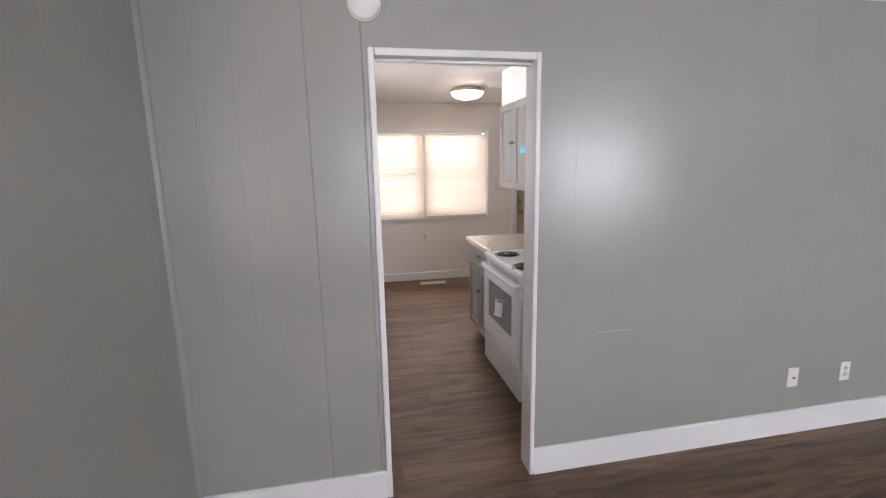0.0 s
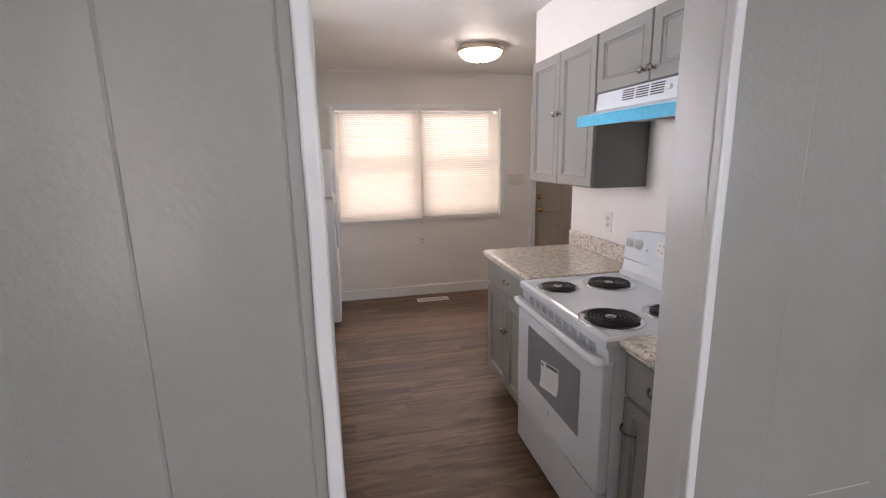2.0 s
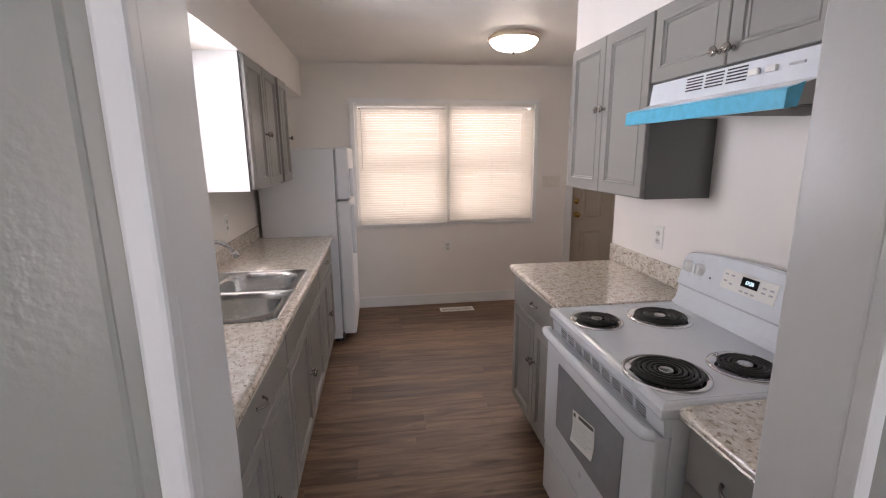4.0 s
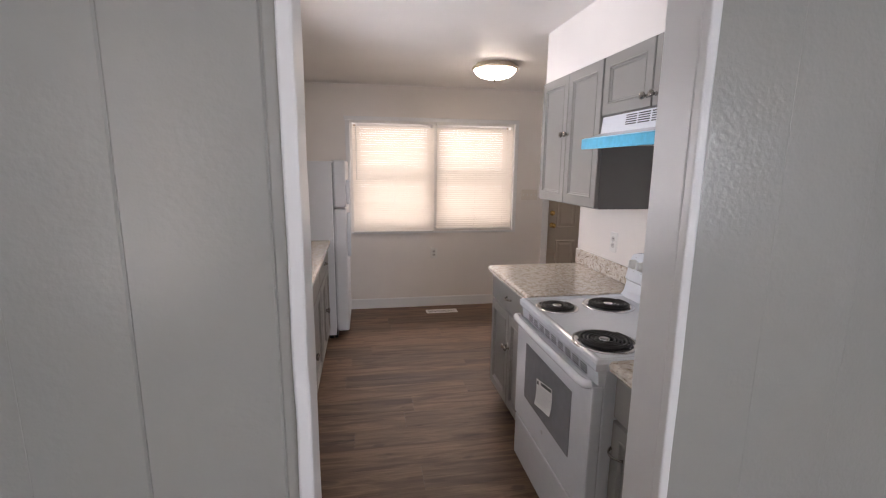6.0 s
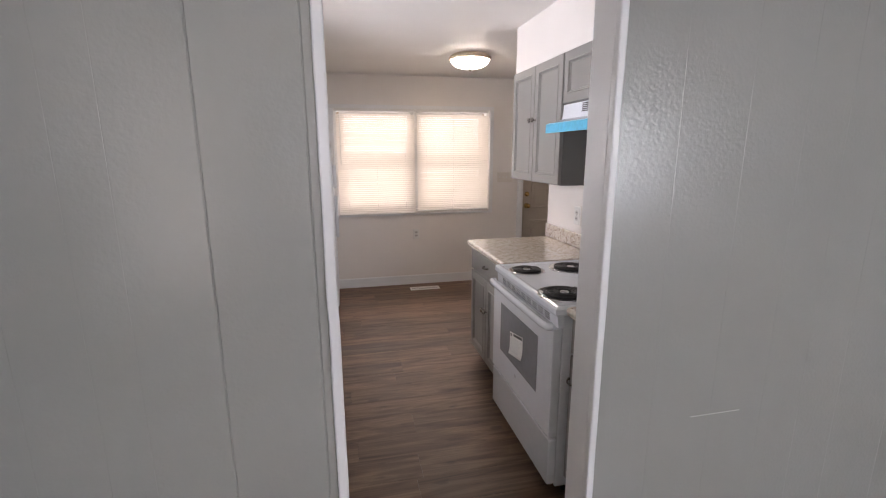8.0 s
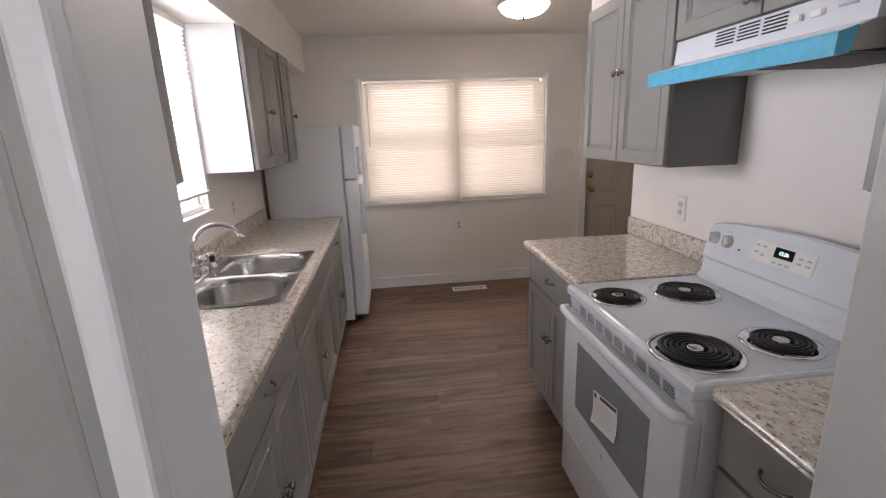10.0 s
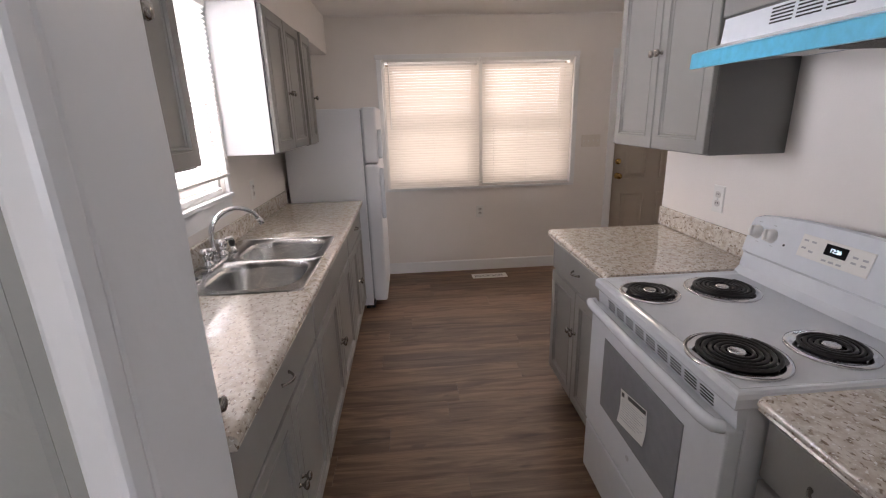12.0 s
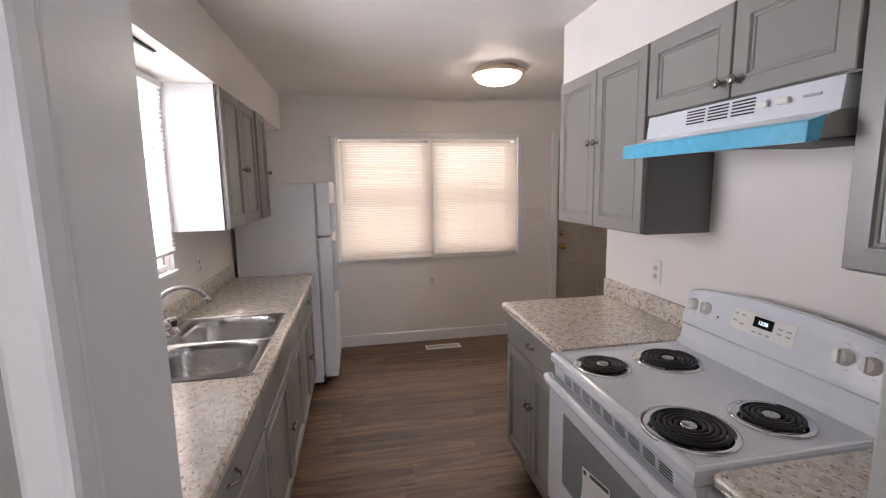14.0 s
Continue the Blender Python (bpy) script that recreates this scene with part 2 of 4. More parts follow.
def stepped(u0, u1, v0, v1, steps, place):
    """A slab whose face steps in and out: steps are (inset, depth); place maps (u, v, depth)."""
    out = bmesh.new()
    loops = []
    for inset, d in steps:
        loops.append([out.verts.new(place(u, v, d)) for u, v in ((u0 + inset, v0 + inset), (u1 - inset, v0 + inset), (u1 - inset, v1 - inset), (u0 + inset, v1 - inset))])
    for a, b in zip(loops, loops[1:]):
        for i in range(4):
            out.faces.new((a[i], a[(i + 1) % 4], b[(i + 1) % 4], b[i]))
    out.faces.new(loops[0])
    out.faces.new(loops[-1])
    return out


def words(name, body, size, m, material, parent=None):
    cu = bpy.data.curves.new(name, "FONT")
    cu.body, cu.size, cu.extrude = body, size, 0.0004
    cu.align_x = cu.align_y = "CENTER"
    cu.materials.append(material)
    ob = new(name, cu)
    ob.matrix_world = m
    bpy.context.view_layer.update()
    me = bpy.data.meshes.new_from_object(ob.evaluated_get(bpy.context.evaluated_depsgraph_get()))
    bpy.data.objects.remove(ob)
    me.transform(m)
    ob = new(name, me)
    ob.parent = parent
    return ob


def structure(name, bm, material, label, category, parent=None):
    return tagged(part(name, bm, material, parent), label, category, kind="structure")

# ---- the rooms ----
XL, XR = -0.53, 1.775          # kitchen side walls
LIV = -0.615                   # living room side wall
WY, WB = 2.228, 2.34          # partition, front face of its panelling and kitchen face
FAR = 6.32
TOP = 2.366
END = 4.315                     # where the stove wall ends
DL, DR, DH = 0.233, 0.932, 2.005  # clear opening

structure("floor", box(-0.8, 6.1, -4.7, 6.5, -0.12, -0.006), SHADOW_GAP, "grey-brown wood-look vinyl plank floor", "floor")
structure("ceiling", box(-0.8, 6.1, -4.7, 6.5, TOP, TOP + 0.12), CEILING, "white painted flat ceiling", "ceiling")

bm = box(LIV - 0.001, DL - 0.02, WY + 0.009, WB, 0, TOP)
box(DR + 0.02, 5.95, WY + 0.009, WB, 0, TOP, bm=bm)
box(DL - 0.02, DR + 0.02, WY + 0.009, WB, DH + 0.02, TOP, bm=bm)
wall_partition = structure("wall_partition", bm, KITCHEN_WALL, "grey panelled living room wall, off-white on the kitchen side", "wall")

# outer wall on the sink side, with the kitchen and living room windows cut through
SW = dict(y0=3.58, y1=4.36, z0=1.17, z1=2.05)
LW = dict(y0=0.05, y1=1.05, z0=0.85, z1=2.05)
bm = box(LIV - 0.15, XL, WB, SW["y0"], 0, TOP)
box(LIV - 0.15, XL, SW["y1"], FAR + 0.16, 0, TOP, bm=bm)
box(LIV - 0.15, XL, SW["y0"], SW["y1"], 0, SW["z0"], bm=bm)
box(LIV - 0.15, XL, SW["y0"], SW["y1"], SW["z1"], TOP, bm=bm)
wall_sink = structure("wall_west", bm, KITCHEN_WALL, "off-white painted kitchen wall behind the sink", "wall")
bm = box(LIV - 0.15, LIV - 0.009, -4.65, LW["y0"], 0, TOP)
box(LIV - 0.15, LIV - 0.009, LW["y1"], WB, 0, TOP, bm=bm)
box(LIV - 0.15, LIV - 0.009, LW["y0"], LW["y1"], 0, LW["z0"], bm=bm)
box(LIV - 0.15, LIV - 0.009, LW["y0"], LW["y1"], LW["z1"], TOP, bm=bm)
wall_side = structure("wall_southwest", bm, GRAY_WALL, "grey panelled living room side wall", "wall")

# far wall with the twin window and the back door cut through
FW = dict(x0=0.205, x1=1.965, z0=0.875, z1=2.005)
BD = dict(x0=2.395, x1=3.25, z1=2.0)
bm = box(XL, FW["x0"], FAR, FAR + 0.16, 0, TOP)
box(FW["x1"], BD["x0"], FAR, FAR + 0.16, 0, TOP, bm=bm)
box(BD["x1"], 3.75, FAR, FAR + 0.16, 0, TOP, bm=bm)
box(FW["x0"], FW["x1"], FAR, FAR + 0.16, 0, FW["z0"], bm=bm)
box(FW["x0"], FW["x1"], FAR, FAR + 0.16, FW["z1"], TOP, bm=bm)
box(BD["x0"], BD["x1"], FAR, FAR + 0.16, BD["z1"], TOP, bm=bm)
wall_far = structure("wall_north", bm, KITCHEN_WALL, "off-white painted wall with the twin window", "wall")
structure("wall_stove", box(XR, XR + 0.12, WB, END, 0, TOP), KITCHEN_WALL, "white painted wall behind the stove", "wall")
structure("wall_east", box(3.6, 3.75, WB, FAR, 0, TOP), KITCHEN_WALL, "off-white painted wall of the back entry", "wall")
structure("wall_living_east", box(5.95, 6.1, -4.65, WB, 0, TOP), GRAY_WALL, "grey painted living room wall", "wall")
bm = box(LIV - 0.15, 0.45, -4.65, -4.5, 0, TOP)
box(1.95, 4.25, -4.65, -4.5, 0, TOP, bm=bm)
box(5.75, 5.95, -4.65, -4.5, 0, TOP, bm=bm)
for xa, xb in ((0.45, 1.95), (4.25, 5.75)):
    box(xa, xb, -4.65, -4.5, 0, 0.7, bm=bm)
    box(xa, xb, -4.65, -4.5, 2.1, TOP, bm=bm)
structure("wall_south", bm, GRAY_WALL, "grey painted living room wall with two windows", "wall")

# bulkheads above the wall cabinets
SOF = 2.07
structure("soffit_west", box(XL, -0.262, WB, FAR, SOF - 0.012, TOP), KITCHEN_WALL, "off-white boxed bulkhead above the sink cabinets", "soffit")
structure("soffit_east", box(1.485, XR, WB, END - 0.01, 2.071, TOP), KITCHEN_WALL, "white boxed bulkhead above the stove cabinets", "soffit")
bm = stepped(3.42, 3.86, -0.50, -0.32, [(0, 0), (0, 0.012), (0.012, 0.016), (0.02, 0.006)], lambda u, v, d: (v, u, SOF - 0.012 - d))
rim = stepped(3.413, 3.867, -0.507, -0.313, [(0, 0), (0, 0.004)], lambda u, v, d: (v, u, SOF - 0.0125 - d))
structure("soffit_panel_gap", rim, SHADOW_GAP, "dark gap round the cover plate", "trim")
structure("soffit_panel", bm, TRIM, "flat white framed cover plate under the bulkhead", "cover plate")

# baseboards and mouldings


def board(name, bm, label="white painted wooden baseboard"):
    return structure(name, bm, TRIM, label, "baseboard")


BH = 0.145
board("baseboard_1", prism([(WY - 0.014, 0), (WY, 0), (WY, BH), (WY - 0.008, BH), (WY - 0.014, BH - 0.008)], "x", LIV, 0.209))
board("baseboard_2", prism([(WY - 0.014, 0), (WY, 0), (WY, BH), (WY - 0.008, BH), (WY - 0.014, BH - 0.008)], "x", 0.953, 5.95))
board("baseboard_3", prism([(FAR - 0.014, 0), (FAR, 0), (FAR, 0.108), (FAR - 0.008, 0.108), (FAR - 0.014, 0.1)], "x", XL, 2.325))
board("baseboard_4", prism([(LIV + 0.014, 0), (LIV, 0), (LIV, BH), (LIV + 0.008, BH), (LIV + 0.014, BH - 0.008)], "y", -4.5, WY - 0.014))
arc = [(LIV, WY)] + [(LIV + 0.02 * math.cos(a), WY - 0.02 * math.sin(a)) for a in [i * math.pi / 10 for i in range(6)]]
structure("corner_moulding", prism(arc, "z", BH, TOP - 0.035), GRAY_WALL, "grey painted quarter-round in the room corner", "trim")
for nm, pr, ax, a, b in (("crown_1", [(WY, TOP), (WY, TOP - 0.04), (WY - 0.012, TOP - 0.04), (WY - 0.035, TOP - 0.012), (WY - 0.035, TOP)], "x", LIV, 5.95),
                         ("crown_2", [(LIV, TOP), (LIV, TOP - 0.04), (LIV + 0.012, TOP - 0.04), (LIV + 0.035, TOP - 0.012), (LIV + 0.035, TOP)], "y", -4.5, WY - 0.036)):
    structure(nm, prism(pr, ax, a, b), TRIM, "narrow white ceiling moulding", "trim")
bm = prism([(FAR, TOP), (FAR, TOP - 0.012), (FAR - 0.012, TOP)], "x", -0.26, 3.6)
structure("ceiling_joint", bm, CEILING, "caulked joint of wall and ceiling", "trim")

# the cased opening
frame_1 = thing("door_frame", (0.58, WY, 0), "white painted wooden frame of a doorway without a door", "door frame", kind="structure")


def wavy(bm, amp, seed):
    """Hand-painted edges: pushes vertices about by a millimetre or so."""
    for v in bm.verts:
        q = noise.noise_vector(Vector((v.co.x * 9, v.co.y * 9, v.co.z * 7 + seed)))
        v.co += Vector((q.x, q.y * 0.6, 0)) * amp
    return bm


def long_box(x0, x1, y0, y1, z0, z1, cuts, bevel):
    out = box(x0, x1, y0, y1, z0, z1, bevel)
    for i in range(1, cuts):
        z = z0 + (z1 - z0) * i / cuts
        bmesh.ops.bisect_plane(out, geom=out.verts[:] + out.edges[:] + out.faces[:], plane_co=(0, 0, z), plane_no=(0, 0, 1))
    return out


part("casing", wavy(long_box(0.209, DL + 0.002, WY - 0.012, WY + 0.012, 0, 2.037, 40, 0.005), 0.0022, 1), TRIM, frame_1)
part("casing", wavy(long_box(DR - 0.002, 0.953, WY - 0.012, WY + 0.012, 0, 2.037, 40, 0.005), 0.0018, 5), TRIM, frame_1)
part("head_casing", box(DL + 0.003, DR - 0.003, WY - 0.011, WY + 0.012, DH, 2.036, 0.004), TRIM, frame_1)
part("jamb", wavy(long_box(DL - 0.019, DL, WY + 0.0125, WB + 0.006, 0, DH + 0.018, 30, 0.004), 0.0015, 9), TRIM, frame_1)
part("jamb", wavy(long_box(DR, DR + 0.019, WY + 0.0125, WB + 0.006, 0, DH + 0.018, 30, 0.004), 0.0015, 12), TRIM, frame_1)
part("head_jamb", box(DL + 0.001, DR - 0.001, WY + 0.0125, WB + 0.006, DH, DH + 0.018, 0.003), TRIM, frame_1)
part("stop_strip", box(DL + 0.001, DR - 0.001, WY + 0.045, WY + 0.075, DH - 0.013, DH - 0.0005, 0.003), TRIM, frame_1)
part("casing", box(DR + 0.02, DR + 0.075, WB, WB + 0.012, 0, 2.07, 0.003), TRIM, frame_1)
settle(frame_1)

# ---- windows ----


def window(name, at, w, z0, z1, turn, label, units=1, rail=0.5, casing=0.045):
    """Double-hung window built on the xz plane, room side towards -y, then turned into its wall."""
    m = Matrix.Translation(at) @ Matrix.Rotation(radians(turn), 4, "Z")
    root = thing(name, (0, 0, 0), label, "window", kind="structure")

    def put(nm, bm, mat, parent=root):
        bm.transform(m)
        return part(nm, bm, mat, parent)
    for s in (-1, 1):
        put("window_frame", box(s * (w / 2 - 0.016) - 0.016, s * (w / 2 - 0.016) + 0.016, 0.02, 0.12, z0, z1, 0.003), VINYL)
    put("window_frame", box(-w / 2 + 0.033, w / 2 - 0.033, 0.02, 0.12, z1 - 0.03, z1, 0.003), VINYL)
    put("window_sill", box(-w / 2 + 0.033, w / 2 - 0.033, 0.0, 0.12, z0, z0 + 0.028, 0.004), VINYL)
    uw = (w - 0.066) / units
    mid = z0 + (z1 - z0) * rail
    for i in range(units):
        a, b = -w / 2 + 0.033 + i * uw, -w / 2 + 0.033 + (i + 1) * uw
        if i:
            put("mullion", box(a - 0.028, a + 0.028, -0.004, 0.13, z0 + 0.03, z1 - 0.032, 0.004), VINYL)
        for lo, hi, y in ((z0 + 0.03, mid + 0.02, 0.045), (mid - 0.02, z1 - 0.032, 0.078)):
            aa, bb = a + 0.03, b - 0.03
            bm = box(aa, aa + 0.035, y, y + 0.03, lo, hi)
            box(bb - 0.035, bb, y, y + 0.03, lo, hi, bm=bm)
            box(aa + 0.035, bb - 0.035, y, y + 0.03, lo, lo + 0.038, bm=bm)
            box(aa + 0.035, bb - 0.035, y, y + 0.03, hi - 0.038, hi, bm=bm)
            sash = put("sash", bm, VINYL)
            pane = put("pane", box(aa + 0.03, bb - 0.03, y + 0.012, y + 0.016, lo + 0.03, hi - 0.03), GLASS, sash)
            pane.visible_shadow = False
    put("casing", box(-w / 2 - casing, -w / 2, -0.02, 0.0, z0 - 0.02, z1, 0.003), TRIM)
    put("casing", box(w / 2, w / 2 + casing, -0.02, 0.0, z0 - 0.02, z1, 0.003), TRIM)
    put("bottom_casing", box(-w / 2 - casing, w / 2 + casing, -0.016, 0.0, z0 - 0.045, z0 - 0.021, 0.004), TRIM)
    put("head_casing", box(-w / 2 - casing - 0.012, w / 2 + casing, -0.026, 0.0, z1 + 0.001, z1 + 0.04, 0.004), TRIM)
    return root, m


def blind(label, m, x0, x1, z0, z1, tilt, group, y=-0.012, wand=True, pitch=0.0205):
    """Mini blind: head rail, slats, bottom rail, ladder cords and a wand."""
    root = thing("window_blind", m @ Vector(((x0 + x1) / 2, y, z1)), label, "window blind", group)

    def put(nm, bm, mat):
        bm.transform(m)
        return part(nm, bm, mat, root)
    put("head_rail", box(x0, x1, y - 0.016, y + 0.012, z1 - 0.03, z1, 0.003), PLASTIC)
    put("bottom_rail", box(x0 + 0.004, x1 - 0.004, y - 0.012, y + 0.011, z0, z0 + 0.014, 0.003), PLASTIC)
    one = bmesh.new()
    w = x1 - x0 - 0.012
    rows = []
    for j in range(5):
        d = -0.0125 + 0.025 * j / 4
        rows.append([one.verts.new((s * w / 2, d, 0.0022 * (1 - (d / 0.0125) ** 2))) for s in (-1, 1)])
    for a, b in zip(rows, rows[1:]):
        one.faces.new((a[0], a[1], b[1], b[0]))
    me = bpy.data.meshes.new("slat")
    one.to_mesh(me)
    one.free()
    me.materials.append(SLAT)
    rng = random.Random(len(label) + int(100 * x1))
    n = int((z1 - 0.035 - z0 - 0.018) / pitch)
    for i in range(n):
        z = z0 + 0.022 + i * pitch
        ob = new("slat", me)
        ob.parent = root
        ob.matrix_basis = m @ Matrix.Translation(((x0 + x1) / 2 + rng.uniform(-0.0015, 0.0015), y, z)) @ Matrix.Rotation(radians(tilt + rng.uniform(-3, 3)), 4, "X") @ Matrix.Rotation(radians(rng.uniform(-0.12, 0.12)), 4, "Y")
    for f in (0.13, 0.5, 0.87) if x1 - x0 > 0.75 else (0.16, 0.84):
        x = x0 + (x1 - x0) * f
        put("ladder_cord", tube([(x, y - 0.0135, z0 + 0.01), (x, y - 0.0135, z1 - 0.02)], 0.0009, 6), PLASTIC)
    if wand:
        put("tilt_wand", tube([(x0 + 0.045, y - 0.022, z1 - 0.02), (x0 + 0.043, y - 0.024, z1 - 0.6)], 0.0042, 8), PLASTIC)
    settle(root)
    return root


w1, m1 = window("window_1", ((FW["x0"] + FW["x1"]) / 2, FAR, 0), FW["x1"] - FW["x0"], FW["z0"], FW["z1"], 0, "twin double-hung window with a white painted frame", 2)
blind("lowered cream vinyl mini blind in the twin window", m1, -0.862, -0.002, -0.025 + FW["z0"], FW["z1"], 63, "blinds of the twin window", y=-0.034, pitch=0.0226)
blind("lowered cream vinyl mini blind in the twin window", m1, 0.016, 0.862, 0.0 + FW["z0"], FW["z1"], 63, "blinds of the twin window", y=-0.030, wand=False, pitch=0.0226)
w2, m2 = window("window_2", (XL, (SW["y0"] + SW["y1"]) / 2, 0), SW["y1"] - SW["y0"], SW["z0"], SW["z1"], 90, "double-hung window above the sink, white frame", 1, casing=0.03)
part("apron", box(XL, XL + 0.016, SW["y0"] - 0.02, SW["y1"] + 0.02, SW["z0"] - 0.11, SW["z0"] - 0.024, 0.004), TRIM, w2)
part("stool", box(XL - 0.02, XL + 0.035, SW["y0"] - 0.02, SW["y1"] + 0.02, SW["z0"] - 0.022, SW["z0"] - 0.001, 0.005), TRIM, w2)
blind("half-open white vinyl mini blind tilted up in bright sun", m2, -0.372, 0.372, SW["z0"] + 0.085, SW["z1"] - 0.002, -15, "", y=-0.034)
w3, m3 = window("window_3", (LIV, (LW["y0"] + LW["y1"]) / 2, 0), LW["y1"] - LW["y0"], LW["z0"], LW["z1"], 90, "living room side window with a white frame")
blind("closed white vinyl mini blind in the side window", m3, -0.49, 0.49, LW["z0"] + 0.01, LW["z1"] - 0.002, -62, "", y=-0.034)
w4, m4 = window("window_4", (5.0, -4.5, 0), 1.5, 0.7, 2.1, 180, "wide living room window with a white frame", 2)
w5, m5 = window("window_5", (1.2, -4.5, 0), 1.5, 0.7, 2.1, 180, "wide living room window with a white frame", 2)

# ---- back door ----
door = thing("door_1", (2.83, FAR, 0), "closed tan six-panel entry door with brass hardware", "door", kind="structure")
dx0, dx1, dy = BD["x0"] + 0.012, BD["x1"] - 0.012, FAR + 0.03
part("slab", box(dx0, dx1, dy, dy + 0.04, 0.012, 1.988, 0.002), DOOR_TAN, door)
half = (dx1 - dx0) / 2
for i in range(2):
    for z0, z1 in ((0.16, 0.72), (0.86, 1.42), (1.54, 1.86)):
        u0 = dx0 + 0.11 + i * (half - 0.045)
        u1 = u0 + half - 0.175
        part("panel", stepped(u0, u1, z0, z1, [(0, 0.0), (0.0, 0.004), (0.012, 0.010), (0.022, 0.003), (0.04, 0.003), (0.055, 0.008)], lambda u, v, d: (u, dy - d, v)), DOOR_TAN, door)
for z, r in ((0.895, 0.027), (1.035, 0.021)):
    mm = Matrix.Translation((dx0 + 0.06, dy, z)) @ Matrix.Rotation(radians(90), 4, "X")
    prof = [(0.030, 0), (0.030, 0.004), (0.012, 0.008), (0.011, 0.03), (r, 0.042), (r, 0.056), (0.014, 0.064), (0.001, 0.065)] if z < 1 else [(0.029, 0), (0.029, 0.006), (0.024, 0.012), (0.001, 0.014)]
    part("knob" if z < 1 else "deadbolt", lathe(prof, mm), BRASS, door, "polished brass", True)
for a, b in ((BD["x0"] - 0.068, BD["x0"] + 0.002), (BD["x1"] - 0.002, BD["x1"] + 0.068)):
    part("casing", box(a, b, FAR - 0.016, FAR, 0, 2.0, 0.004), TRIM, door)
part("head_casing", box(BD["x0"] - 0.068, BD["x1"] + 0.068, FAR - 0.016, FAR, 2.001, 2.062, 0.004), TRIM, door)
for a, b in ((BD["x0"] + 0.0005, BD["x0"] + 0.011), (BD["x1"] - 0.011, BD["x1"] - 0.0005)):
    part("jamb", box(a, b, FAR + 0.001, FAR + 0.15, 0, 1.999), TRIM, door)
settle(door)

# ---- cabinets ----
SHAKER = [(0, 0), (0, 0.016), (0.003, 0.019), (0.047, 0.019), (0.049, 0.0215), (0.054, 0.0215), (0.058, 0.014), (0.064, 0.0125), (0.066, 0.009)]
FLAT = [(0, 0), (0, 0.015), (0.004, 0.019)]


def knob(parent, x, s, y, z):
    m = Matrix.Translation((x, y, z)) @ Matrix.Rotation(radians(90 * s), 4, "Y")
    part("knob", lathe([(0.008, 0), (0.008, 0.003), (0.005, 0.006), (0.005, 0.014), (0.013, 0.019), (0.0155, 0.024), (0.014, 0.029), (0.009, 0.0315), (0.001, 0.032)], m, 20), NICKEL, parent, "brushed nickel knob", True)


def pull(parent, x, s, y, z):
    pts = [(x + s * 0.026 * math.sin(math.pi * i / 12) ** 0.7, y - 0.038 + 0.076 * i / 12, z) for i in range(13)]
    part("pull", tube(pts, [0.006] + [0.0042] * 11 + [0.006], 10), NICKEL, parent, "arched nickel pull", True)


def cabinet(label, xb, xf, y0, y1, z0, z1, fronts, group, toe=0.0, side=CABINET):
    """A unit between wall xb and face xf. fronts: (kind, y0, y1, z0, z1, hardware, hy, hz)."""
    s = 1 if xf > xb else -1
    root = thing("base_cabinet" if toe else ("wall_cabinet" if z0 > 1 else "tall_cabinet"), (xb, (y0 + y1) / 2, 0 if toe or z0 < 1 else z0), label, "cabinet", group)
    face = xf - s * 0.019
    body = box(min(xb, face), max(xb, face), y0 + 0.001, y1 - 0.001, z0 + toe, z1, 0.0015, 1)
    if toe:
        box(min(xb, xf - s * 0.085), max(xb, xf - s * 0.085), y0 + 0.001, y1 - 0.001, 0.0, toe - 0.0005, bm=body)
    part("body", body, side, root)
    for kind, a, b, c, d, hw, hy, hz in fronts:
        bm = stepped(a + 0.0015, b - 0.0015, c + 0.0015, d - 0.0015, SHAKER if kind == "door" else FLAT, lambda u, v, e: (face + s * (e + 0.0005), u, v))
        f = part("door" if kind == "door" else "drawer_front", bm, CABINET, root)
        if hw == "knob":
            knob(f, xf, s, hy, hz)
        elif hw == "pull":
            pull(f, xf, s, hy, hz)
    settle(root)
    return root


LF = 0.018  # face of the sink-side fronts
G1, G2 = "sink side cabinets", "stove side cabinets"
cabinet("tall grey painted pantry cabinet beside the doorway", XL, LF, WB + 0.008, 2.766, 0, SOF - 0.013,
        [("door", 2.425, 2.762, 0.115, 1.286, "knob", 2.738, 1.01), ("door", 2.425, 2.762, 1.310, 2.03, "knob", 2.738, 1.672)], G1, toe=0.1)
cabinet("grey painted base cabinet with a drawer and two doors", XL, LF, 2.768, 3.60, 0, 0.876,
        [("drawer", 2.775, 3.592, 0.705, 0.865, "pull", 3.175, 0.79), ("door", 2.775, 3.182, 0.125, 0.695, "knob", 3.165, 0.415), ("door", 3.185, 3.592, 0.125, 0.695, "knob", 3.203, 0.415)], G1, toe=0.1)
cabinet("grey painted sink base cabinet with two doors", XL, LF, 3.60, 4.63, 0, 0.70,
        [("drawer", 3.605, 4.625, 0.705, 0.865, "", 0, 0), ("door", 3.605, 4.113, 0.125, 0.695, "knob", 4.095, 0.415), ("door", 4.116, 4.625, 0.125, 0.695, "knob", 4.134, 0.415)], G1, toe=0.1)
cabinet("grey painted base cabinet beside the refrigerator", XL, LF, 4.63, 5.40, 0, 0.876,
        [("drawer", 4.638, 5.392, 0.705, 0.865, "pull", 5.03, 0.79), ("door", 4.638, 5.013, 0.125, 0.695, "knob", 4.995, 0.415), ("door", 5.016, 5.392, 0.125, 0.695, "knob", 5.035, 0.415)], G1, toe=0.1)
UB, UT = 1.348, SOF - 0.013
